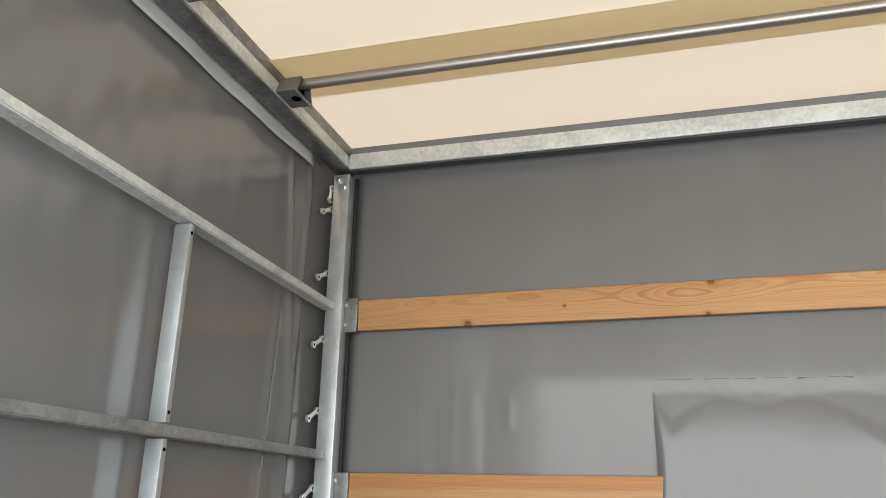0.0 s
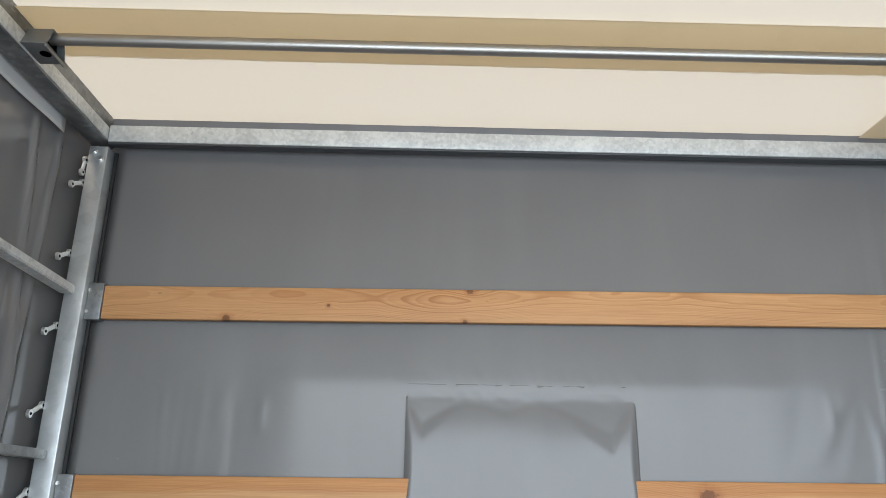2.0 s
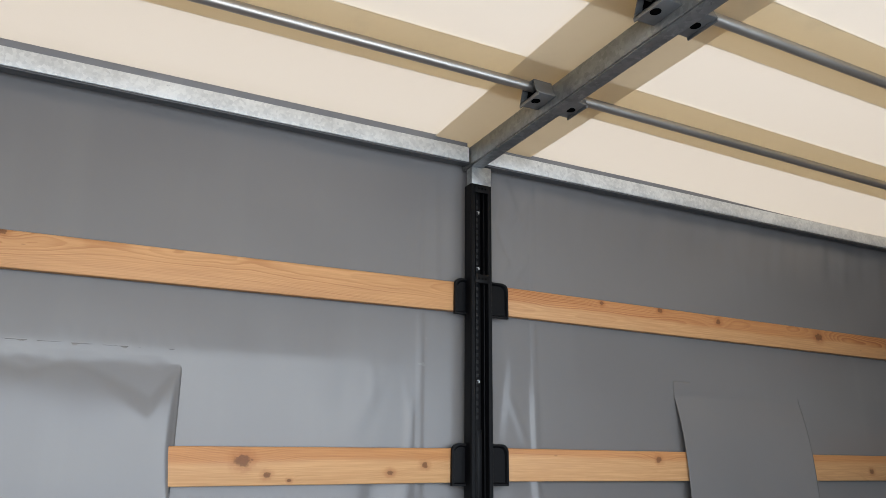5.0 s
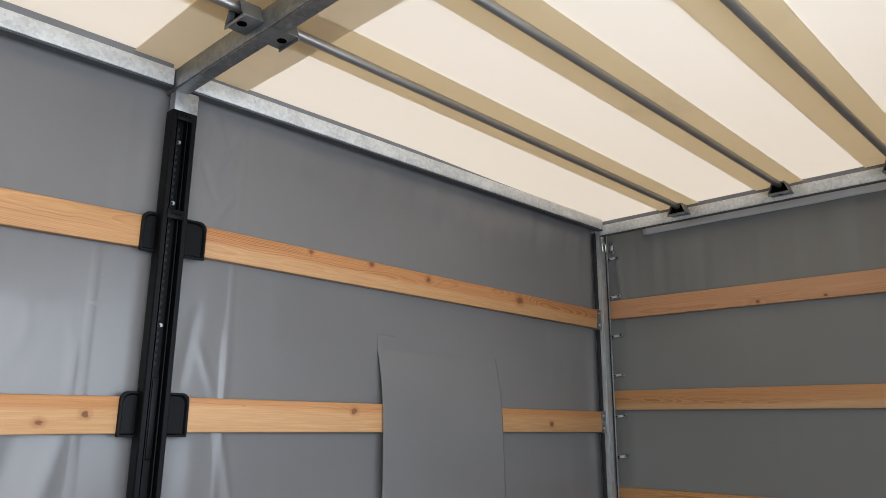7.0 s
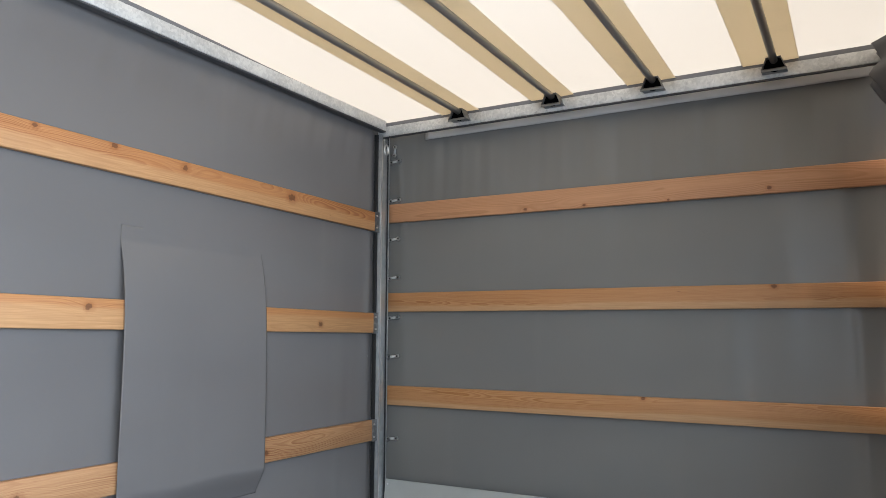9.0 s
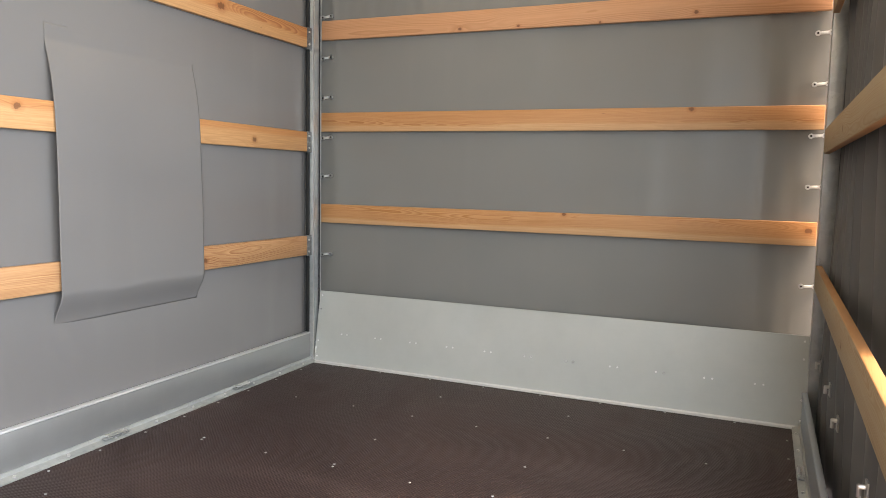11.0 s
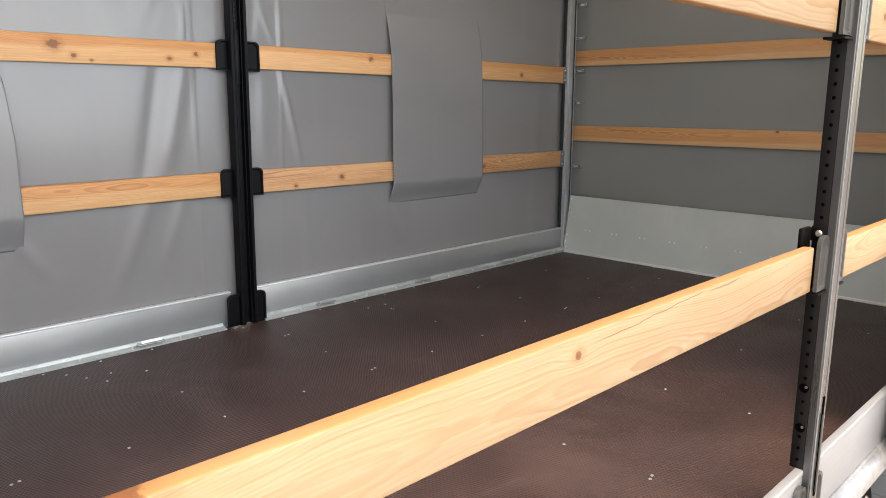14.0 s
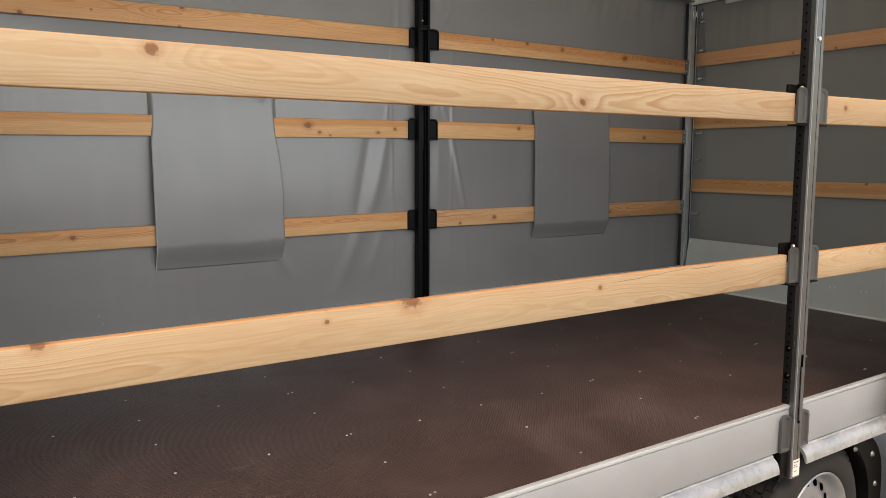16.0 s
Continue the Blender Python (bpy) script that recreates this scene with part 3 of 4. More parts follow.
# ---------------- end tarpaulin walls ----------------
endr = creases(8, 12, 2.4, 1.8, (0.3, 0.9), (0.03, 0.07), (0.0005, 0.0014), 0.04,
               [(2.19, 0.9, 1.2, 0.025, -0.0040, 0.0), (2.265, 0.9, 1.2, 0.03, 0.0040, 0.0), (2.325, 0.9, 1.3, 0.006, 0.002, 0.0), (1.95, 1.2, 0.9, 0.06, 0.0012, 0.02), (1.2, 1.4, 0.4, 0.05, 0.004, 0.03), (0.12, 1.5, 0.25, 0.012, 0.006, -0.1)] + [(2.345, z - 1.03 + 0.03, 0.03, 0.012, 0.0035, 0.4) for z in (2.439, 2.235, 2.037, 1.835, 1.632)]
               + [(0.22 + 0.088 * k + 0.02 * math.sin(k * 2.1), 1.56 + 0.06 * math.sin(k * 1.3), 0.22 + 0.05 * math.sin(k), 0.020, 0.0026 if k % 2 else -0.0028, 0.03) for k in range(22)])
wall_right = sheet("wall_right", (4.842, 2.50, 0.75), (0, -2.47, 0), (0, 0, 2.12), 200, 100, lambda u, v: endr(u, v - 0.28), TARP_END)
tagged(wall_right, "grey tarpaulin end wall laced to the posts", "tarpaulin wall", "", "structure")
endl = creases(11, 10, 2.4, 2.1, (0.3, 0.8), (0.03, 0.06), (0.0012, 0.0028), 0.06,
               [(2.18, 1.7, 0.35, 0.012, 0.012, -0.12), (2.25, 1.75, 0.3, 0.01, 0.012, 0.05), (2.2, 1.0, 0.5, 0.02, 0.016, 0.06), (2.26, 0.5, 0.5, 0.03, 0.014, 0.05), (2.1, 1.3, 0.3, 0.012, 0.008, 0.1), (1.50, 1.15, 0.9, 0.03, 0.0028, -0.04)]
               + [(0.10 + 0.085 * k + 0.02 * math.sin(k * 2.3), 1.80 + 0.05 * math.sin(k * 1.7), 0.3, 0.024, 0.0014 if k % 2 else -0.0011, 0.08) for k in range(26)])
wall_left = sheet("wall_left", (-0.085, 0.03, 0.70), (0, 2.47, 0), (0, 0, 2.17), 240, 130, lambda u, v: endl(u, v), TARP_LEFT)
tagged(wall_left, "grey tarpaulin end wall behind a steel frame", "tarpaulin wall", "", "structure")

# pale edge of the roof sheet turned down over both end walls
for x, y0, y1 in ((4.828, 2.22, 0.10), (-0.068, 0.03, 2.262)):
    ob = sheet("roof_flap", (x, y0, 2.750), (0, y1 - y0, 0), (0, 0, 0.08), 80, 6, lambda u, v: 0.004 * np.sin(u * 6) * (1 - v / 0.08) + 0.002 * np.sin(u * 21), FLAP)
    tagged(ob, "pale edge of the roof sheet turned down inside", "tarpaulin flap", "", "structure")

# ---------------- roof ----------------
ROOF_Z = 2.873


def dip(x):
    """How far the roof sheet comes down towards the end rail."""
    return -0.036 * np.clip((x - 2.4) / 2.25, 0, 1)


roof = sheet("ceiling", (-0.07, 0.03, ROOF_Z), (4.92, 0, 0), (0, 2.42, 0), 160, 80, lambda u, v: 0.003 * np.sin(u * 2.1 + 1) * np.sin(v * 2.6) + 0.0015 * np.sin(u * 6.3 + 2 * v) + dip(u - 0.07), ROOF, 0.001)
tagged(roof, "white translucent roof tarpaulin lit from above", "roof", "", "structure")
roof.modifiers.clear()
BOWS = (0.55, 1.016, 1.462, 1.936)
for y in BOWS:
    ob = sheet("roof_strip", (-0.05, y - 0.086, ROOF_Z - 0.012), (4.88, 0, 0), (0, 0.203, 0), 120, 6, lambda u, v: 0.0015 * np.sin(u * 3 + y * 7) * np.sin(v * 14) + dip(u - 0.05), STRIP, 0.001)
    ob.modifiers.clear()
    tagged(ob, "tan reinforcing strip under the roof sheet", "roof strip", "roof strips", "structure")
    for edge in (y - 0.0865, y + 0.1155):
        hem = sheet("hem", (-0.05, edge, ROOF_Z - 0.0135), (4.88, 0, 0), (0, 0.0022, 0), 240, 1, lambda u, v: dip(u - 0.05) + 0.0008 * np.sin(u * 41 + edge * 9), STRIP_WIDE, 0.0006, ob)
        for vert in hem.data.vertices:
            vert.co.y += 0.0004 * math.sin(vert.co.x * 23 + edge * 40) + 0.0005 * math.sin(vert.co.x * 61)
        hem.modifiers.clear()
ob = sheet("roof_strip", (2.22, 0.05, ROOF_Z - 0.018), (0.375, 0, 0), (0, 2.38, 0), 8, 60, lambda u, v: 0.002 * np.sin(v * 5), STRIP_WIDE, 0.001)
ob.modifiers.clear()
tagged(ob, "wide tan reinforcing strip across the roof sheet", "roof strip", "roof strips", "structure")


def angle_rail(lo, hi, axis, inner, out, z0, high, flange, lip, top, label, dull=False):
    """Galvanised roof rail: a light upright web, with shade painted into the bottom flange seen from below and the lip
    above.
    """
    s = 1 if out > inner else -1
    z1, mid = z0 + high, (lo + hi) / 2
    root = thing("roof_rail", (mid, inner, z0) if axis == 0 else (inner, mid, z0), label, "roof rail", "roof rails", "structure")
    for nm, d0, d1, a, b, mat in (("web", 0.0, min(0.040, flange), z0 + 0.004, z1, ZINC_RAIL), ("flange", 0.001, flange, z0 - 0.003, z0 + 0.003, ZINC_DULL if dull else SHADED_FLANGE), ("lip", lip, 0.064, z1 + 0.001, top, ZINC_DULL if dull else SHADED_LIP)):
        bm = bmesh.new()
        w = sorted((inner + s * d0, inner + s * d1))
        if axis == 0:
            box(bm, lo, hi, *w, a, b, 0.0015)
        else:
            box(bm, *w, lo, hi, a, b, 0.0015)
        part(nm, bm, mat, root)
    return root


SIDE, END = "galvanised steel roof rail along the side", "galvanised steel roof rail across the end"
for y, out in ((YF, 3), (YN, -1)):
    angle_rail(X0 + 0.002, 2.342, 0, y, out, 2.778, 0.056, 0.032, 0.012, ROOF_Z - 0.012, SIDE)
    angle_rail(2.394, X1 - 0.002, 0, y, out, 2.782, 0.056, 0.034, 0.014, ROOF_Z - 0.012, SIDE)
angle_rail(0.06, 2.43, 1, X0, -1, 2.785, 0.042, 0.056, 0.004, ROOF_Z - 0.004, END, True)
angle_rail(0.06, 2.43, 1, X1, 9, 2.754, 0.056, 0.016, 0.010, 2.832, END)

beam = thing("roof_beam", (2.36, YF, 2.768), "galvanised steel cross beam carrying the roof bows", "roof beam", "", "structure")
bm = bmesh.new()
box(bm, 2.345, 2.391, 0.06, 2.43, 2.772, 2.836, 0.003)
part("beam_web", bm, ZINC_BEAM, beam)
bm = bmesh.new()
box(bm, 2.347, 2.389, 0.06, 2.43, 2.766, 2.7715, 0.001)
part("beam_flange", bm, ZINC_DULL, beam)


def bow(y, xa, xb, za, zb):
    """A roof tube between two folded brackets: a tray with a hole, sloped cheeks and a dark mouth."""
    root = thing("roof_bow", (xa, y, za - 0.04), "round grey steel roof tube resting in brackets", "roof bow", "roof bows")
    bm = bmesh.new()
    rod(bm, (xa, y, za), (xb, y, zb), 0.0145, 20)
    part("tube", bm, TUBE, root)
    for x, s, z in ((xa, 1, za), (xb, -1, zb)):
        d, t = 0.060, z - 0.040
        a, b = min(x, x + s * d), max(x, x + s * d)
        bm = bmesh.new()
        box(bm, a, b, y - 0.046, y + 0.046, t, t + 0.004, 0.001)
        box(bm, *((b - 0.004, b) if s > 0 else (a, a + 0.004)), y - 0.046, y + 0.046, t - 0.008, t + 0.004, 0.001)
        for q, w in ((-1, -0.044), (1, 0.044)):
            prism(bm, [(y + w, t + 0.004), (y + w - q * 0.003, t + 0.004), (y + w * 0.62 - q * 0.003, t + 0.046), (y + w * 0.62, t + 0.046)], 0, a, b)
        box(bm, a, b, y - 0.028, y + 0.028, t + 0.046, t + 0.049, 0.0005)
        br = part("bracket", bm, BRACKET, root)
        bm = bmesh.new()
        m = (a + b) / 2
        prism(bm, [(y - 0.041, t + 0.005), (y + 0.041, t + 0.005), (y + 0.026, t + 0.045), (y - 0.026, t + 0.045)], 0, m - 0.012, m + 0.012)
        part("dark_mouth", bm, HOLE, br)
        bm = bmesh.new()
        rod(bm, (m + s * 0.006, y, t - 0.001), (m + s * 0.006, y, t + 0.002), 0.013, 16)
        part("hole", bm, HOLE, br)


for y in BOWS:
    bow(y, X0 + 0.001, 2.344, 2.832, 2.832)
    bow(y, 2.392, X1 - 0.001, 2.832, 2.813)


# ---------------- corner posts ----------------
def corner_post(x0, x1, y0, y1, z0, label, bolts):
    root = thing("corner_post", ((x0 + x1) / 2, (y0 + y1) / 2, z0), label, "post", "corner posts", "structure")
    bm = bmesh.new()
    box(bm, x0, x1, y0, y1, z0, 2.771, 0.004)
    part("profile", bm, ZINC_POST, root)
    for bx, by, bz in bolts:
        bm = bmesh.new()
        rod(bm, (bx, by, bz), (bx, by - 0.006, bz), 0.010, 6)
        rod(bm, (bx, by - 0.006, bz), (bx, by - 0.011, bz), 0.006, 10)
        part("bolt", bm, BRIGHT, root)
    return root


# near-black colour for the shade in the gaps at the corner posts
GAP_SHADE = coat_material("gap_shade_black", (0.012, 0.012, 0.012), 0.7)
pl = corner_post(-0.052, 0.003, 2.385, 2.44, F - 0.1, "galvanised steel corner post with welded bar ends", [(-0.034, 2.385, 2.752), (-0.014, 2.385, 2.728)])
pr = corner_post(4.694, 4.758, 2.40, 2.447, F - 0.1, "galvanised steel corner post with lacing along it", [])
corner_post(-0.052, 0.003, 0.045, 0.10, F - 0.1, "galvanised steel corner post at the open side", [])
corner_post(4.694, 4.758, 0.045, 0.10, F - 0.1, "galvanised steel corner post at the open side", [])


# dark strips added beside the posts as painted shade of the gaps; seam and beads
for root, a, b, y0, y1, nm, mat in ((pr, 4.683, 4.6925, 2.418, 2.437, "gap_shade_strip", GAP_SHADE), (pr, 4.6935, 4.6985, 2.394, 2.3995, "bead", BRIGHT), (pr, 4.745, 4.750, 2.394, 2.3995, "seam", GAP_SHADE), (pr, 4.760, 4.764, 2.396, 2.402, "bead", ZINC_EDGE), (pl, 0.0035, 0.013, 2.428, 2.437, "gap_shade_strip", GAP_SHADE)):
    bm = bmesh.new()
    box(bm, a, b, y0, y1, F + 0.002, 2.770, 0.001)
    part(nm, bm, mat, root)


def socket(x0, x1, y0, y1, z, root):
    bm = bmesh.new()
    box(bm, x0, x1, y0, y1, z - 0.004, z + BH + 0.004, 0.002)
    s = part("board_socket", bm, ZINC_DULL, root)
    for dz in (0.018, BH - 0.018):
        bm = bmesh.new()
        rod(bm, (x0 + 0.006, y0 - 0.004, z + dz), (x0 + 0.006, y0, z + dz), 0.005, 8)
        part("rivet", bm, BRIGHT, s)


for z in ROWS_Z:
    socket(0.004, 0.046, 2.405, 2.436, z, pl)
    socket(4.660, 4.693, 2.405, 2.436, z, pr)


# ---------------- side boards ----------------
def board(name, a, b, knots, seed, label, group, pale=(0.59, 0.312, 0.142), dark=(0.29, 0.096, 0.028), wide=1.0, grey=0.0, h=BH, t=0.023, lines=0.8, edged=False, sap=0.0, pith=0.040, cracks=()):
    """A pine board from the foot of its end a to that of b; local x along it, z up. knots as (metres along, metres up, radius)."""
    a, b = Vector(a), Vector(b)
    run = b - a
    bm = bmesh.new()
    box(bm, 0, run.length, -t / 2, t / 2, 0, h, 0.0028)
    ob = part(name, bm, wood_material("pine", knots, seed, pale, dark, wide, grey, lines, h, edged, sap, pith, cracks), None, "", 60)
    ob.matrix_basis = Matrix.Translation(a) @ Matrix.Rotation(math.atan2(run.y, run.x), 4, "Z") @ Matrix.Rotation(-math.asin(run.z / run.length), 4, "Y")
    return tagged(ob, label, "board", group)


Y_B = 2.423
warm = dict(pale=(0.60, 0.312, 0.145), dark=(0.34, 0.125, 0.042), lines=0.85)
board("side_board", (0.046, Y_B, 2.265), (2.312, Y_B, 2.283), [(0.342, 0.006, 0.012), (0.622, 0.044, 0.005), (1.016, 0.090, 0.011), (1.0, 0.003, 0.007)], 1, "honey-coloured pine side board with small knots", "side boards", h=0.094, **warm)
board("side_board", (0.046, Y_B, 1.758), (2.312, Y_B, 1.768), [(1.635, 0.062, 0.021), (1.70, 0.026, 0.010), (1.76, 0.012, 0.006), (2.05, 0.03, 0.010), (2.16, 0.05, 0.011)], 2, "pale pine side board with a large brown knot", "side boards", wide=0.8, lines=0.5, sap=0.6, h=0.098)
board("side_board", (0.046, Y_B, 1.236), (2.312, Y_B, 1.248), [(0.49, 0.062, 0.012), (1.2, 0.04, 0.009)], 3, "pale pine side board behind the tarpaulin flap", "side boards", wide=0.9, sap=0.5, lines=1.0, dark=(0.28, 0.098, 0.033), pith=0.03, h=0.098)
board("side_board", (2.470, Y_B, 2.285), (4.66, Y_B, 2.267), [(0.69, 0.086, 0.011), (0.985, 0.072, 0.013), (1.56, 0.062, 0.021), (0.42, 0.084, 0.009)], 4, "striped pine side board with a dark knot", "side boards", wide=0.75, lines=1.0, sap=0.50, pith=0.026, dark=(0.29, 0.085, 0.026), h=0.095)
board("side_board", (2.470, Y_B, 1.770), (4.66, Y_B, 1.757), [(0.63, 0.070, 0.013), (1.775, 0.036, 0.013)], 5, "pale pine side board with two dark knots", "side boards", wide=0.8, sap=0.7, h=0.098)
board("side_board", (2.460, Y_B, 1.247), (4.66, Y_B, 1.235), [(0.45, 0.042, 0.014), (0.19, 0.016, 0.009), (1.46, 0.040, 0.012)], 6, "strongly grained pine side board", "side boards", wide=0.9, pith=0.028, pale=(0.58, 0.325, 0.165), dark=(0.25, 0.075, 0.022), lines=1.0, h=0.098)
X_E = 4.820
board("end_board", (X_E, 0.099, 2.318), (X_E, 2.439, 2.328), [(0.50, 0.022, 0.010), (1.56, 0.014, 0.010), (1.27, 0.012, 0.008), (0.9, 0.006, 0.006)], 7, "orange-tinted pine board across the end wall", "end boards", pale=(0.60, 0.305, 0.165), dark=(0.42, 0.185, 0.085), wide=0.5)
board("end_board", (X_E, 0.099, 1.858), (X_E, 2.439, 1.865), [(0.50, 0.086, 0.011)], 8, "fine-grained pine board across the end wall", "end boards", wide=1.1, lines=1.0, sap=0.3, pith=0.03, pale=(0.58, 0.33, 0.168), dark=(0.36, 0.137, 0.043))
board("end_board", (X_E, 0.099, 1.396), (X_E, 2.439, 1.394), [(1.03, 0.090, 0.009), (0.03, 0.06, 0.014)], 9, "pine board with a dark end knot", "end boards", wide=0.9, lines=1.0, sap=0.25, pith=0.03, pale=(0.58, 0.33, 0.168), dark=(0.37, 0.148, 0.047))
Y_N = 0.118
new_wood = dict(pale=(0.43, 0.348, 0.235), dark=(0.29, 0.16, 0.070), lines=0.8, edged=True)
board("side_board", (0.046, Y_N, 1.250), (2.356, Y_N, 1.244), [(1.475, 0.067, 0.008), (0.905, 0.094, 0.024), (0.18, 0.098, 0.016), (0.70, 0.070, 0.006)], 10, "pale new pine board along the open side", "side boards", wide=0.9, cracks=((1.50, 0.074, 1.83, 0.090, 1.6), (1.82, 0.086, 1.96, 0.0885, 2.4)), grey=0.15, h=0.094, **new_wood)
board("side_board", (0.046, Y_N, 1.768), (2.356, Y_N, 1.762), [(1.40, 0.024, 0.011), (0.385, 0.074, 0.013)], 11, "pale pine board with dirty smears along the open side", "side boards", wide=0.7, grey=0.35, h=0.089, **new_wood)
for k, (z, kn) in enumerate(((1.244, [(0.9, 0.03, 0.009)]), (1.758, [(0.11, 0.055, 0.011), (1.3, 0.04, 0.01)]), (2.272, [(0.5, 0.05, 0.01)]))):
    board("side_board", (2.530, 0.113, z), (4.655, 0.093, z), kn, 12 + k, "pale pine board along the open side", "side boards", h=0.092, **new_wood)


# ---------------- centre posts ----------------
def holder_plate(x0, x1, z0, z1, y, s, material, root, label="", deep=0.011):
    """Rounded pressed plate with a raised rim that grips the board ends; s is the side that it faces."""
    r = 0.022
    pts = [(x0, z0), (x1, z0)] + [(x1 - r + r * math.cos(a), z1 - r + r * math.sin(a)) for a in np.linspace(0, math.pi / 2, 7)] + [(x0 + r + r * math.cos(a), z1 - r + r * math.sin(a)) for a in np.linspace(math.pi / 2, math.pi, 7)]
    bm = bmesh.new()
    prism(bm, pts, 1, min(y, y + s * 0.004), max(y, y + s * 0.004))
    n = len(pts)
    cx, cz = (x0 + x1) / 2, (z0 + z1) / 2
    shrink = lambda p, d: (p[0] + (d if p[0] < cx else -d), p[1] + (d if p[1] < cz else -d))
    ya, yb = y + s * 0.004, y + s * deep
    ring = [[bm.verts.new((p[0], yy, p[1])) for p in q] for q, yy in ((pts, ya), (pts, yb), ([shrink(p, 0.006) for p in pts], yb), ([shrink(p, 0.010) for p in pts], ya))]
    for k in range(3):
        for i in range(n):
            bm.faces.new((ring[k][i], ring[k][(i + 1) % n], ring[k + 1][(i + 1) % n], ring[k + 1][i]))
    bmesh.ops.recalc_face_normals(bm, faces=bm.faces)
    return part("board_holder", bm, material, root, label)


post = thing("far_post", (2.364, 2.39, F), "black powder-coated sliding post with board holders", "post", "centre posts")
C = 2.364
# open channel: two outer flanges, two inner ribs and a recessed back
bm = bmesh.new()
half = [(0.039, 2.412), (0.039, 2.374), (0.036, 2.370), (0.024, 2.370), (0.022, 2.374), (0.022, 2.394), (0.016, 2.394), (0.016, 2.381), (0.013, 2.381), (0.013, 2.402)]
prism(bm, [(C - a, y) for a, y in half] + [(C + a, y) for a, y in half[::-1]], 2, F + 0.005, 2.705)
part("channel", bm, BLACK, post, "", 30)
for z in (2.69, 2.385):
    bm = bmesh.new()
    box(bm, C - 0.026, C + 0.026, 2.366, 2.3715, z - 0.014, z + 0.014, 0.002)
    cp = part("cross_plate", bm, BLACK, post)
    for dx in (-0.012, 0.0, 0.012):
        bm = bmesh.new()
        rod(bm, (C + dx, 2.3665, z), (C + dx, 2.3652, z), 0.003, 8)
        part("hole", bm, HOLE, cp)
for z in (2.615, 2.425, 2.065):
    bm = bmesh.new()
    rod(bm, (C, 2.402, z), (C, 2.394, z), 0.0062, 6)
    rod(bm, (C, 2.394, z), (C, 2.390, z), 0.0035, 8)
    part("screw", bm, ZINC, post)
for k in range(34):
    z = 1.95 + k * 0.021
    bm = bmesh.new()
    box(bm, C - 0.0158, C - 0.0075, 2.3790, 2.3825, z, z + 0.011, 0.001)
    part("tooth", bm, PERFORATED, post)
bm = bmesh.new()
box(bm, C - 0.009, C + 0.009, 2.386, 2.4015, 1.70, 1.92, 0.003)
part("lever", bm, BLACK, post)
for z0, z1, dx in ((2.272, 2.388, 0.012), (1.758, 1.880, 0.006), (1.240, 1.358, 0.002)):
    holder_plate(C - 0.092 + dx, C - 0.018, z0, z1, 2.4105, -1, BLACK, post)
    holder_plate(C + 0.018, C + 0.104 + dx, z0, z1, 2.4105, -1, BLACK, post)
holder_plate(C - 0.094, C - 0.016, F + 0.004, 0.822, 2.395, -1, BLACK, post)
holder_plate(C + 0.016, C + 0.088, F + 0.004, 0.822, 2.395, -1, BLACK, post)
bm = bmesh.new()
box(bm, C - 0.034, C + 0.040, 2.374, 2.412, 2.707, 2.772, 0.003)
part("post_head", bm, ZINC, post, "galvanised steel head")
post.rotation_euler = (0, radians(0.55), 0)

npost = thing("near_post", (2.43, 0.10, 0.6), "grey aluminium and black steel sliding post on the open side", "post", "centre posts")
PX0, PX1 = 2.405, 2.455
bm = bmesh.new()
box(bm, PX0, PX1 - 0.003, 0.1, 0.130, 0.828, 2.77, 0.002)
inner = part("perforated_profile", bm, PERFORATED, npost)
bm = bmesh.new()
prism(bm, [(PX0 - 0.001, 0.0995), (PX0 - 0.001, 0.085), (PX0 + 0.003, 0.081), (PX0 + 0.029, 0.081), (PX0 + 0.031, 0.085), (PX0 + 0.034, 0.085), (PX0 + 0.036, 0.081), (PX1 - 0.003, 0.081), (PX1, 0.085), (PX1, 0.0995)], 2, 0.575, 2.77)
part("cover_profile", bm, ANOD, npost, "grey anodised aluminium cover")
bm = bmesh.new()
box(bm, PX0 + 0.0305, PX0 + 0.0345, 0.0830, 0.0848, 0.577, 2.768)
part("groove", bm, HOLE, npost)
bm = bmesh.new()
box(bm, PX0 + 0.0005, PX0 + 0.0030, 0.0798, 0.0825, 0.577, 2.768, 0.0006)
part("edge_bead", bm, ALU_SIDE, npost)
hole_bm = bmesh.new()
rod(hole_bm, (PX0 + 0.0005, 0.1145, 0), (PX0 - 0.0008, 0.1145, 0), 0.0038, 10)
for k in range(70):
    z = 0.850 + k * 0.0272
    if any(abs(z - c) < d for c, d in ((1.30, 0.055), (1.82, 0.055), (0.925, 0.018), (1.018, 0.018))):
        continue
    bm = hole_bm.copy()
    bmesh.ops.translate(bm, verts=bm.verts, vec=(0, 0, z))
    part("hole", bm, HOLE, inner)
hole_bm.free()
for z in (0.925, 1.018):
    bm = bmesh.new()
    rod(bm, (PX0 + 0.001, 0.1145, z), (PX0 - 0.0018, 0.1145, z), 0.0105, 16)
    part("hole", bm, HOLE, inner)
    bm = bmesh.new()
    for q in range(16):
        u, v = 2 * math.pi * q / 16, 2 * math.pi * (q + 1) / 16
        rod(bm, (PX0 - 0.0015, 0.1145 + 0.0108 * math.cos(u), z + 0.0108 * math.sin(u)), (PX0 - 0.0015, 0.1145 + 0.0108 * math.cos(v), z + 0.0108 * math.sin(v)), 0.0007, 5)
    part("ring", bm, BLACK, inner)
    bm = bmesh.new()
    rod(bm, (PX0, 0.110, z + 0.003), (PX0 - 0.004, 0.110, z + 0.003), 0.003, 8)
    part("bolt", bm, ZINC_DULL, inner)
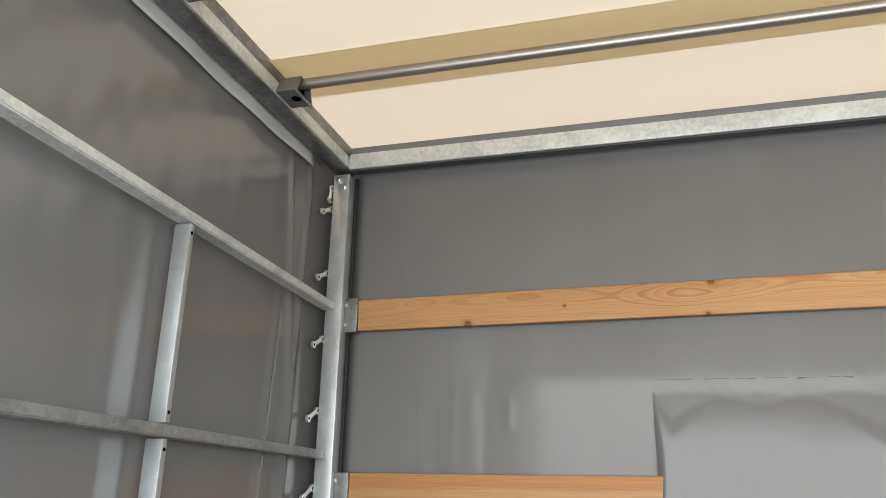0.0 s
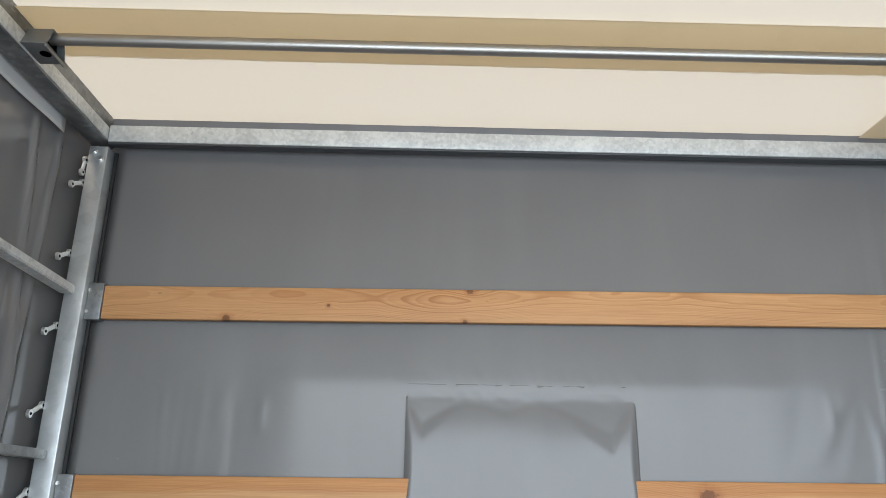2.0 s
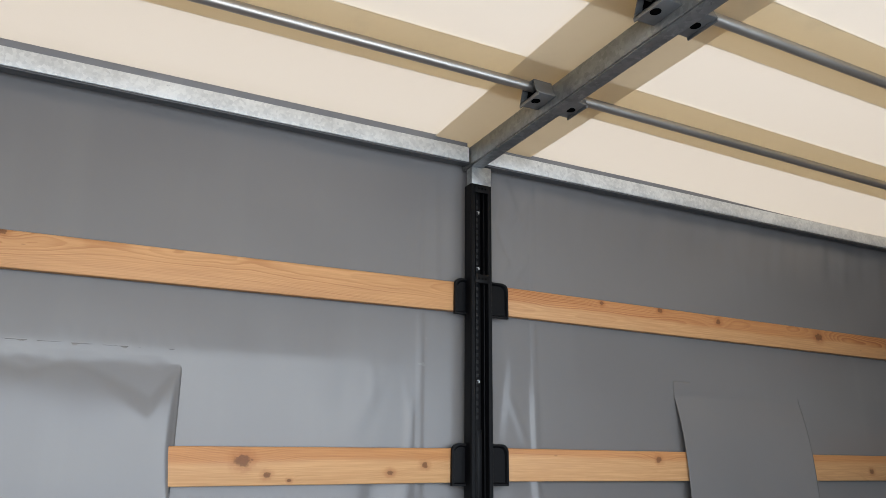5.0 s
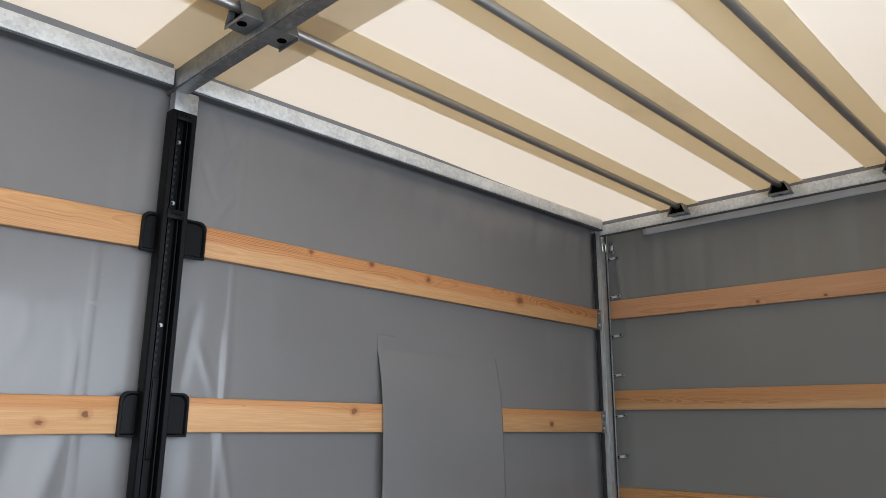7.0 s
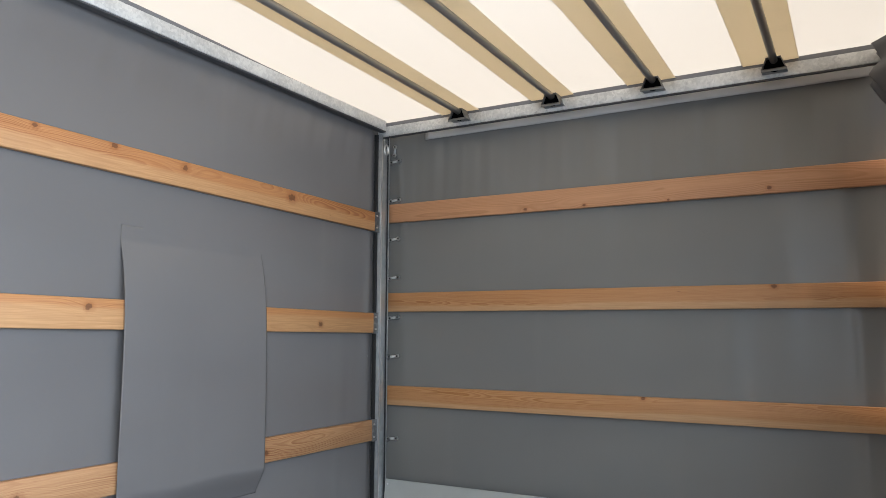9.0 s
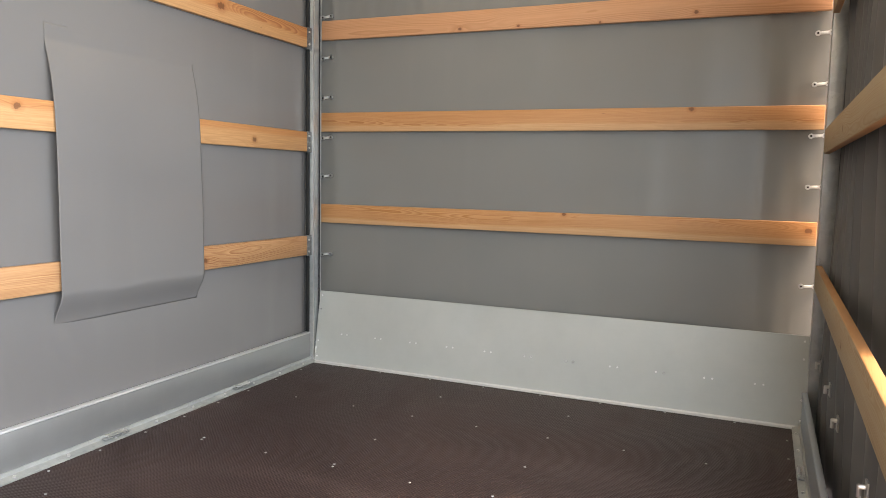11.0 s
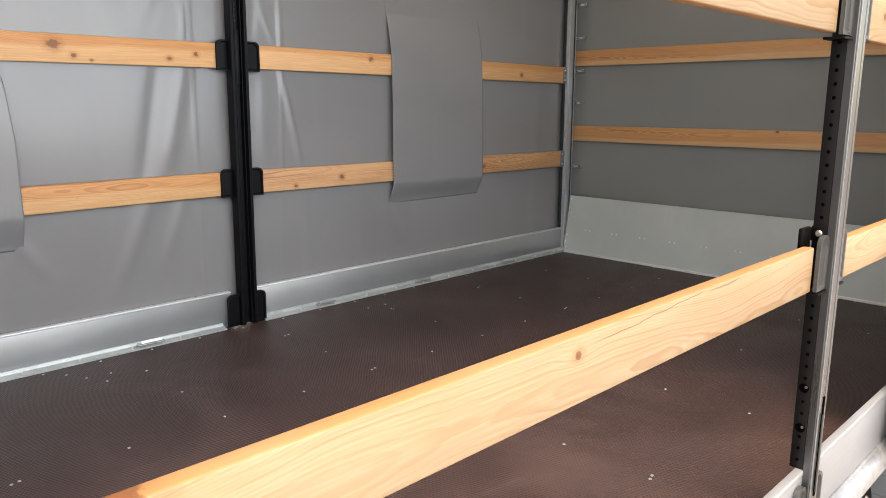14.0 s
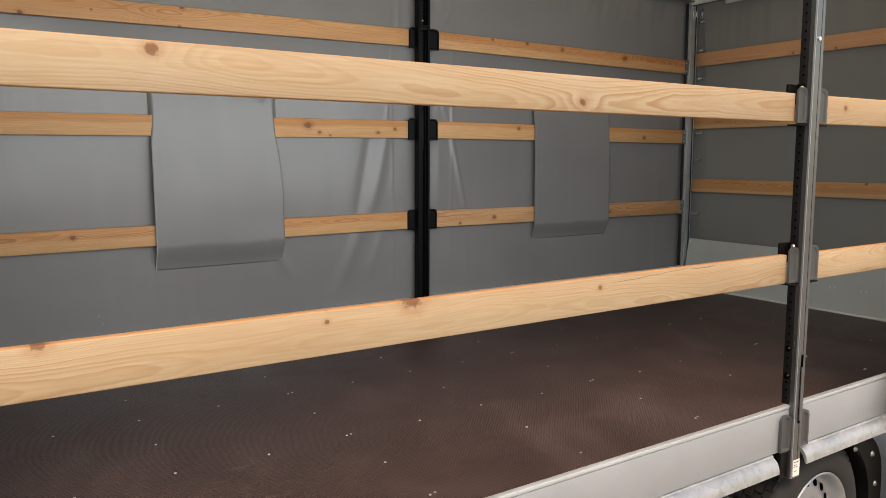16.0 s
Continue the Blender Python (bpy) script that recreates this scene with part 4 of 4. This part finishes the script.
for z0, z1 in ((1.246, 1.362), (1.758, 1.870)):
    for a, b in ((2.352, 2.404), (2.456, 2.516)):
        holder_plate(a, b, z0, z1, 0.1015, -1, HOLDER, npost, "dark grey pressed plate holding the board end", 0.008)
        bm = bmesh.new()
        box(bm, a + 0.004, b - 0.002, 0.090, 0.131, z0 - 0.008, z0 - 0.003, 0.001)
        part("board_rest", bm, BLACK, npost)
    bm = bmesh.new()
    box(bm, 2.356, 2.404, 0.1305, 0.142, z0 + 0.060, z1 + 0.012, 0.004)
    part("clamp", bm, BLACK, npost)
    bm = bmesh.new()
    box(bm, PX0 - 0.006, PX0 - 0.0005, 0.101, 0.131, z1 - 0.018, z1 + 0.014, 0.002)
    part("clamp", bm, BLACK, npost)
    bm = bmesh.new()
    rod(bm, (PX0 - 0.006, 0.115, z1 - 0.001), (PX0 - 0.010, 0.115, z1 - 0.001), 0.0072, 12, 0.005)
    part("bolt", bm, BRIGHT, npost)
bm = bmesh.new()
box(bm, 2.362, 2.404, 0.094, 0.112, 0.578, 0.671, 0.003)
part("foot_block", bm, BLACK, npost)
for a, b in ((2.350, 2.404), (2.456, 2.508)):
    holder_plate(a, b, 0.675, 0.800, 0.0985, -1, HOLDER, npost, "dark grey pressed foot plate over the side panel")
bm = bmesh.new()
box(bm, PX0 + 0.022, PX0 + 0.033, 0.0795, 0.0815, 0.765, 1.000, 0.0006)
part("slot", bm, HOLE, npost)
bm = bmesh.new()
box(bm, PX0 + 0.022, PX0 + 0.029, 0.076, 0.0795, 0.775, 0.960, 0.001)
part("lever", bm, ANOD, npost)
bm = bmesh.new()
rod(bm, (PX0 + 0.02, 0.081, 2.02), (PX0 + 0.02, 0.077, 2.02), 0.007, 12)
part("rivet", bm, BRIGHT, npost)
bm = bmesh.new()
box(bm, PX0 + 0.006, PX0 + 0.044, 0.0785, 0.0805, 0.582, 0.639)
sticker = part("sticker", bm, WHITE, npost, "small white sticker with dark bars")
for z, w in ((0.632, 0.030), (0.622, 0.014), (0.615, 0.022), (0.600, 0.018)):
    bm = bmesh.new()
    box(bm, PX0 + 0.010, PX0 + 0.010 + w, 0.0776, 0.0782, z - 0.0008, z + 0.0008)
    part("print_bar", bm, PLASTIC, sticker)

# ---------------- end frame of steel bars ----------------
frame_left = thing("end_frame", (-0.04, 1.24, 1.9), "galvanised steel bars welded across the end wall", "steel frame", "", "structure")


def slanted_bar(y0, za, y1, zb, h, name, mat):
    bm = bmesh.new()
    prism(bm, [(y0, za), (y1, zb), (y1, zb + h), (y0, za + h)], 0, -0.060, -0.020)
    bmesh.ops.bevel(bm, geom=bm.edges[:], offset=0.003, segments=2, affect="EDGES")
    part(name, bm, mat, frame_left)


slanted_bar(0.11, 2.400, 2.383, 2.326, 0.023, "crossbar", ZINC_RAIL)
slanted_bar(0.11, 1.946, 2.383, 1.893, 0.023, "crossbar", ZINC)
slanted_bar(0.11, 1.44, 2.383, 1.40, 0.023, "crossbar", ZINC)
for y in (0.86, 1.640):
    lift = (1.64 - y) * 0.028
    for a, b in ((1.936 + lift, 2.346 + lift), (1.44, 1.906 + lift)):
        bm = bmesh.new()
        box(bm, -0.060, -0.021, y, y + 0.016, a, b, 0.002)
        st = part("stud", bm, ZINC_POST, frame_left)
        for z in (b - 0.02, a + 0.02):
            bm = bmesh.new()
            rod(bm, (-0.0215, y + 0.008, z), (-0.0203, y + 0.008, z), 0.004, 8)
            part("hole", bm, HOLE, st)


# ---------------- tarpaulin fasteners ----------------
def fastener(at, ang, length, face):
    """A white strap with an eyelet at each end, holding the tarpaulin to the post."""
    root = thing("tarp_fastener", at, "small white strap with two metal eyelets on the tarpaulin", "fastener", "tarpaulin fasteners")
    m = Matrix.Translation(at) @ Matrix.Rotation(radians(face), 4, "Z") @ Matrix.Rotation(radians(ang), 4, "Y")
    bm = bmesh.new()
    box(bm, -length / 2, length / 2, -0.003, 0.003, -0.006, 0.006, 0.002)
    bm.transform(m)
    part("strap", bm, WHITE, root)
    for s in (-1, 1):
        bm = bmesh.new()
        rod(bm, (s * length / 2, -0.004, 0), (s * length / 2, 0.004, 0), 0.0105, 14)
        bm.transform(m)
        e = part("eyelet", bm, BRIGHT, root)
        bm = bmesh.new()
        rod(bm, (s * length / 2, -0.0048, 0), (s * length / 2, 0.0048, 0), 0.0040, 10)
        bm.transform(m)
        part("hole", bm, HOLE, e)


for z in (2.655, 2.448, 2.242, 2.041, 1.835, 1.637, 1.226):
    fastener((4.828, 2.404, z), 6, 0.048, 90)
fastener((4.828, 2.408, 2.712), 85, 0.045, 90)
for z in (2.439, 2.235, 2.037, 1.835, 1.632, 1.231):
    fastener((4.826, 0.118, z), 3, 0.048, 90)
for z in (2.641, 2.430, 2.225, 2.014, 1.800, 1.59):
    fastener((-0.056, 2.358, z), 26, 0.060, -90)
fastener((-0.056, 2.378, 2.703), 80, 0.042, -90)

# ---------------- kick plates and floor edges ----------------
plate = thing("end_plate", (4.76, 1.24, F), "plain zinc-coated sheet across the foot of the end wall", "metal sheet", "", "structure")
bm = bmesh.new()
prism(bm, [(4.692, F + 0.001), (4.698, F + 0.001), (4.758, 1.042), (4.752, 1.042)], 1, 0.10, 2.390)
part("sheet_metal", bm, ZINC_PLATE, plate)
bm = bmesh.new()
prism(bm, [(4.666, F + 0.001), (4.666, F + 0.004), (4.684, F + 0.006), (4.687, F + 0.010), (4.6915, F + 0.010), (4.6915, F + 0.001)], 1, 0.125, 2.385)
part("foot_strip", bm, ALU_LIGHT, plate)
for k in range(11):
    y = 2.223 - k * 0.1948
    for d in (-0.016, 0.016):
        bm = bmesh.new()
        rod(bm, (4.7185, y + d, 0.833), (4.7135, y + d, 0.833), 0.0042, 8)
        part("rivet", bm, BRIGHT, plate)
for y in (2.375, 0.118):
    for z in (0.71, 0.79, 0.95, 1.02):
        bm = bmesh.new()
        x = 4.692 + 0.060 * (z - F) / 0.362
        rod(bm, (x + 0.002, y, z), (x - 0.003, y, z), 0.0045, 8)
        part("rivet", bm, BRIGHT, plate)
bm = bmesh.new()
box(bm, 4.759, 4.772, 0.10, 2.396, F + 0.001, 1.036)
part("backing", bm, ZINC_DULL, plate)


def side_panel(x0, x1, far_side):
    lab = "low aluminium side panel with a folded foot" if far_side else "low aluminium drop side over a rounded sill rail"
    yi, s, top, deep = (2.412, 1, 0.834, 0.024) if far_side else (0.116, -1, 0.828, 0.016)
    root = thing("side_panel", ((x0 + x1) / 2, yi, F), lab, "side panel", "side panels", "structure")
    low = F - 0.005 if far_side else 0.673
    bm = bmesh.new()
    a, b = sorted((yi, yi + s * deep))
    edge = 0.008 if far_side else 0.013
    box(bm, x0, x1, a, b, low, top - edge - 0.0005, 0.003)
    part("panel", bm, ALU if far_side else ALU_SIDE, root)
    bm = bmesh.new()
    a, b = sorted((yi - s * 0.002, yi + s * (deep + 0.0015)))
    box(bm, x0, x1, a, b, top - edge, top, 0.0035)
    part("top_rail", bm, ALU_LIGHT if far_side else RAIL_TOP, root)
    if not far_side:
        for a, b in ((x0, 2.322), (2.478, x1)):
            pts = [(0.120, 0.672), (0.097, 0.672), (0.095, 0.668)] + [(0.096 - 0.025 * math.sin(q), 0.665 - 0.028 * (1 - math.cos(q)) - 0.009 * q) for q in np.linspace(0, math.pi / 2, 8)] + [(0.070, 0.617), (0.073, 0.614), (0.077, 0.618), (0.080, 0.628), (0.088, 0.644), (0.100, 0.655), (0.120, 0.662)]
            bm = bmesh.new()
            prism(bm, pts, 0, a, b)
            part("sill_rail", bm, SILL, root, "rounded aluminium sill rail", 30)
    return root


side_panel(-0.04, 2.300, True)
side_panel(2.400, 4.692, True)
side_panel(-0.04, 4.692, False)

for yb, yt, nm in ((2.372, 2.411, 1), (0.148, 0.117, -1)):
    root = thing("floor_edge", (2.35, yb, F), "galvanised floor edge strip with lashing rings", "edge strip", "", "structure")
    for a, b in ((-0.03, 2.252), (2.442, 4.735)) if nm > 0 else ((-0.03, 4.735),):
        bm = bmesh.new()
        prism(bm, [(yb, F + 0.001), (yt, F + 0.001), (yt, F + 0.024), (yt - nm * 0.006, F + 0.024), (yt - nm * 0.009, F + 0.012), (yb + nm * 0.008, F + 0.008), (yb, F + 0.005)], 0, a, b)
        part("edge_profile", bm, ZINC_EDGE, root)
    for k in range(24):
        x = 0.1 + k * 0.195
        if nm > 0 and 2.23 < x < 2.46:
            continue
        bm = bmesh.new()
        rod(bm, (x, yb + nm * 0.012, F + 0.008), (x, yb + nm * 0.012, F + 0.015), 0.005, 8)
        part("rivet", bm, BRIGHT, root)


def lashing_ring(x, y, ry):
    root = thing("lashing_ring", (x, y, F), "galvanised lashing ring folded into the floor edge", "lashing ring", "lashing rings")
    bm = bmesh.new()
    box(bm, x - 0.055, x + 0.055, y - 0.010, y + 0.010, F + 0.013, F + 0.019, 0.002)
    part("ring_plate", bm, ZINC, root)
    bm = bmesh.new()
    for a, b in (((x - 0.04, y), (x + 0.04, y)),):
        rod(bm, (a[0], a[1] - 0.007, F + 0.024), (b[0], b[1] - 0.007, F + 0.024), 0.004, 8)
        rod(bm, (a[0], a[1] + 0.007, F + 0.024), (b[0], b[1] + 0.007, F + 0.024), 0.004, 8)
    part("ring", bm, BRIGHT, root)


for x in (0.55, 1.22, 1.93, 2.78, 3.42, 4.12):
    lashing_ring(x, 2.388, 0)
for x in (3.47, 4.15, 0.6, 1.3, 1.95, 2.8):
    lashing_ring(x, 0.136, 0)

# hook and ring at the foot and head of the far corner post
for z, nm in ((F + 0.055, "corner_ring"), (2.69, "corner_hook")):
    root = thing(nm, (4.715, 2.398, z), "small galvanised ring on the corner post", "ring")
    bm = bmesh.new()
    box(bm, 4.704, 4.730, 2.392, 2.399, z + 0.01, z + 0.05, 0.002)
    part("ring_plate", bm, ZINC, root)
    bm = bmesh.new()
    pts = [Vector((4.717 + 0.016 * math.cos(a), 2.386, z + 0.002 + 0.026 * math.sin(a))) for a in np.linspace(0, 2 * math.pi, 17)]
    for p, q in zip(pts, pts[1:]):
        rod(bm, p, q, 0.004, 6)
    part("ring", bm, BRIGHT, root)

# ---------------- curtain gathered at the open side ----------------
def curtain():
    rng = np.random.default_rng(4)
    n, rows_z = 240, 110
    s = np.linspace(0, 1, n + 1)
    grid = []
    for z in np.linspace(0.25, 2.80, rows_z + 1):
        lean = np.clip((z - 2.38) / 0.42, 0, 1)
        x = 3.03 + 1.71 * s ** 0.85 + 0.016 * np.sin(s * 74 + 0.6 * np.sin(z * 2.4))
        y = 0.030 + (0.010 + 0.022 * s) * np.sin(s * 58 + 0.8 * np.sin(z * 1.9 + s * 4)) + 0.010 * np.sin(z * 3.1 + s * 6)
        y = np.minimum(y, 0.070)
        head = np.interp(z, [2.43, 2.50, 2.69, 2.735, 2.80], [0.0, 0.04, 0.155, 0.112, 0.150])
        y = y + head * np.clip((x - 4.28) / 0.26, 0, 1) * (1 + 0.10 * np.sin(s * 61 + z * 9)) - 0.012 * lean * np.clip((x - 4.28) / 0.26, 0, 1) * np.sin(s * 120)
        grid.append(np.stack([x, y, np.full_like(x, z) - lean * 0.012 * np.sin(s * 52)], -1))
    pts = np.array(grid)
    faces = [(j * (n + 1) + i, j * (n + 1) + i + 1, (j + 1) * (n + 1) + i + 1, (j + 1) * (n + 1) + i) for j in range(rows_z) for i in range(n)]
    me = bpy.data.meshes.new("curtain")
    me.from_pydata(pts.reshape(-1, 3).tolist(), [], faces)
    me.materials.append(CURTAIN)
    me.polygons.foreach_set("use_smooth", [True] * len(faces))
    ob = new("curtain", me)
    sol = ob.modifiers.new("cloth", "SOLIDIFY")
    sol.thickness = 0.002
    return tagged(ob, "dark grey tarpaulin curtain gathered in folds at the corner", "curtain")


curtain()

# hooks that hold the near curtain, and the ring at the near corner
for x, y, z in ((4.53, 0.071, 0.978), (4.10, 0.071, 1.000), (3.815, 0.071, 0.978), (3.19, 0.071, 1.03)):
    root = thing("curtain_hook", (x, y, z), "small galvanised hook on the tarpaulin curtain", "hook", "curtain hooks")
    bm = bmesh.new()
    box(bm, x - 0.016, x + 0.016, y, y + 0.005, z - 0.022, z + 0.022, 0.002)
    part("hook_plate", bm, ZINC, root)
    bm = bmesh.new()
    rod(bm, (x, y + 0.005, z + 0.008), (x, y + 0.018, z + 0.008), 0.006, 10)
    rod(bm, (x, y + 0.016, z + 0.012), (x, y + 0.016, z - 0.014), 0.005, 8)
    part("hook_pin", bm, BRIGHT, root)
root = thing("corner_ring", (4.70, 0.12, 0.735), "small galvanised ring on the corner post", "ring")
bm = bmesh.new()
box(bm, 4.700, 4.726, 0.101, 0.107, 0.735, 0.775, 0.002)
part("ring_plate", bm, ZINC, root)
bm = bmesh.new()
pts = [Vector((4.713 + 0.015 * math.cos(a), 0.113, 0.722 + 0.024 * math.sin(a))) for a in np.linspace(0, 2 * math.pi, 17)]
for p, q in zip(pts, pts[1:]):
    rod(bm, p, q, 0.004, 6)
part("ring", bm, BRIGHT, root)

# ---------------- running gear ----------------
chassis = thing("chassis", (2.35, 1.245, 0.4), "galvanised chassis beams under the floor", "chassis", "", "structure")
for y in (0.62, 1.87):
    bm = bmesh.new()
    box(bm, -0.03, 4.74, y - 0.025, y + 0.025, 0.54, F - 0.023, 0.004)
    part("beam", bm, ZINC_DULL, chassis)
for k in range(9):
    x = 0.05 + k * 0.58
    bm = bmesh.new()
    box(bm, x - 0.02, x + 0.02, 0.15, 2.36, 0.60, F - 0.024, 0.003)
    part("cross_member", bm, ZINC_DULL, chassis)
bm = bmesh.new()
rod(bm, (2.625, 0.30, 0.343), (2.625, 2.19, 0.343), 0.035, 16)
part("axle", bm, ZINC_DULL, chassis)


def wheel(cx, y0, s):
    """Tyre with tread blocks and a pressed steel rim; s points out of the trailer."""
    cz, R, W = 0.343, 0.292, 0.185
    root = thing("wheel", (cx, y0, G), "black tyre on a silver pressed steel rim", "wheel", "wheels")
    prof = [(0.188, 0.010), (0.196, 0.002), (0.225, -0.004), (0.255, 0.0), (0.275, 0.012), (0.287, 0.026), (R, 0.045), (R, W - 0.045), (0.287, W - 0.026), (0.255, W), (0.188, W - 0.01)]

    def spin(prof, seg, a0=0.0):
        bm = bmesh.new()
        rings = []
        for k in range(seg):
            a = a0 + 2 * math.pi * k / seg
            rings.append([bm.verts.new((cx + r * math.cos(a), y0 - s * d, cz + r * math.sin(a))) for r, d in prof])
        for k in range(seg):
            p, q = rings[k], rings[(k + 1) % seg]
            for i in range(len(prof) - 1):
                bm.faces.new((p[i], p[i + 1], q[i + 1], q[i]))
        bmesh.ops.recalc_face_normals(bm, faces=bm.faces)
        return bm
    tyre = part("tyre", spin(prof, 72), RUBBER, root)
    bm = bmesh.new()
    for k in range(46):
        a = 2 * math.pi * k / 46
        for d, off in ((0.034, 0.0), (0.068, 0.5), (0.102, 0.0), (0.136, 0.5)):
            t = a + off * 2 * math.pi / 46
            m = Matrix.Translation((cx + (R + 0.002) * math.cos(t), y0 - s * (d + 0.008), cz + (R + 0.002) * math.sin(t))) @ Matrix.Rotation(-t, 4, "Y")
            made = bmesh.ops.create_cube(bm, size=1.0)["verts"]
            for v in made:
                v.co = m @ Vector((v.co.x * 0.010, v.co.y * 0.027, v.co.z * 0.030))
    part("tread", bm, RUBBER, tyre)
    rim_prof = [(0.190, 0.004), (0.186, 0.000), (0.180, 0.004), (0.174, 0.022), (0.168, 0.040), (0.160, 0.052), (0.150, 0.056), (0.126, 0.046), (0.100, 0.040), (0.078, 0.046), (0.070, 0.030), (0.045, 0.026), (0.0, 0.026)]
    rim = part("rim", spin(rim_prof, 64), RIM, root)
    for k in range(16):
        a = 2 * math.pi * k / 16
        m = Matrix.Translation((cx + 0.138 * math.cos(a), y0 - s * 0.0500, cz + 0.138 * math.sin(a))) @ Matrix.Rotation(-a, 4, "Y") @ Matrix.Rotation(radians(-22.6 * s), 4, "Z")
        bm = bmesh.new()
        bmesh.ops.create_cone(bm, cap_ends=True, segments=14, radius1=0.0105, radius2=0.0105, depth=0.006, matrix=m @ Matrix.Rotation(radians(90), 4, "X") @ Matrix.Diagonal((1.35, 1.0, 1, 1)))
        part("rim_slot", bm, HOLE, rim)
    for k in range(5):
        a = 2 * math.pi * k / 5
        bm = bmesh.new()
        p = Vector((cx + 0.056 * math.cos(a), y0 - s * 0.030, cz + 0.056 * math.sin(a)))
        rod(bm, p, p + Vector((0, s * 0.014, 0)), 0.009, 6)
        part("wheel_bolt", bm, ZINC_DULL, rim)
    bm = bmesh.new()
    rod(bm, (cx, y0 - s * 0.03, cz), (cx, y0 + s * 0.002, cz), 0.032, 20, 0.028)
    part("hub_cap", bm, ZINC, rim)
    return root


wheel(2.625, 0.10, -1)
wheel(2.625, 2.39, 1)

for yc, s in ((0.105, -1), (2.385, 1)):
    root = thing("mudguard", (2.625, yc, G + 0.2), "black plastic mudguard with bolts", "mudguard", "mudguards")
    bm = bmesh.new()
    arc = [(2.625 + 0.345 * math.cos(a), 0.343 + 0.315 * math.sin(a)) for a in np.linspace(-0.35, math.pi * 0.42, 20)]
    outer = [(2.625 + 0.435 * math.cos(a), 0.343 + 0.335 * min(1, max(0, math.sin(a)) ** 0.6) if a > 0 else 0.343 + 0.315 * math.sin(a)) for a in np.linspace(-0.35, math.pi * 0.42, 20)]
    pts = arc + [(x, min(z, 0.652)) for x, z in outer[::-1]]
    prism(bm, pts, 1, yc - 0.004, yc + 0.004)
    part("side_flap", bm, PLASTIC, root)
    bm = bmesh.new()
    inner_arc = [(2.625 + 0.350 * math.cos(a), 0.343 + 0.308 * math.sin(a)) for a in np.linspace(-0.35, math.pi * 0.60, 30)]
    pts = inner_arc + [(2.625 + (x - 2.625) * 0.985, 0.343 + (z - 0.343) * 0.985) for x, z in inner_arc[::-1]]
    prism(bm, pts, 1, min(yc, yc - s * 0.24), max(yc, yc - s * 0.24))
    part("arch", bm, PLASTIC, root)
    for x, z in ((2.848, 0.575), (2.975, 0.527), (3.01, 0.40)):
        bm = bmesh.new()
        rod(bm, (x, yc + s * 0.004, z), (x, yc + s * 0.010, z), 0.011, 12, 0.007)
        part("bolt", bm, ZINC_DULL, root)

# ---------------- floor screws, last ----------------
bm = bmesh.new()
rod(bm, (0, 0, 0.0002), (0, 0, 0.0022), 0.0047, 9, 0.004)
screw_mesh = bpy.data.meshes.new("screw")
bm.to_mesh(screw_mesh)
bm.free()
screw_mesh.materials.append(ZINC_EDGE)


def screw(x, y):
    ob = new("screw", screw_mesh)
    ob.location = (x, y, F)
    ob.parent = floor


rng = random.Random(2)
jit = lambda: rng.uniform(-0.004, 0.004)
for k in range(7):
    x = 0.628 + k * 0.5848
    for j in range(7):
        y = 0.432 + j * 0.2795 + (4.1 - x) * 0.0098
        a, b = x + jit(), y + jit()
        screw(a, b)
        if k % 2 == 1 and j % 2 == 0:
            screw(a + 0.020, b + 0.006)
for k in range(8):
    x = 0.346 + k * 0.582
    for y in (0.982, 1.553):
        screw(x + jit(), y + (4.1 - x) * 0.008 + jit())
for x, y in ((2.997, 2.21), (2.898, 2.217), (2.968, 2.132), (1.62, 2.21), (1.70, 2.20), (1.66, 2.13), (1.58, 2.29)):
    screw(x, y)
for k in range(23):
    x = 0.12 + k * 0.2
    screw(x + jit(), 2.352)
    screw(x + jit(), 0.168)
for k in range(8):
    screw(4.652, 0.36 + k * 0.27 + jit())

# ---------------- nearest paving stones ----------------
for x, y, lift in near_stones:
    ob = new("paver", paver_mesh)
    ob.location = (x, y, lift)
    ob.parent = pavement
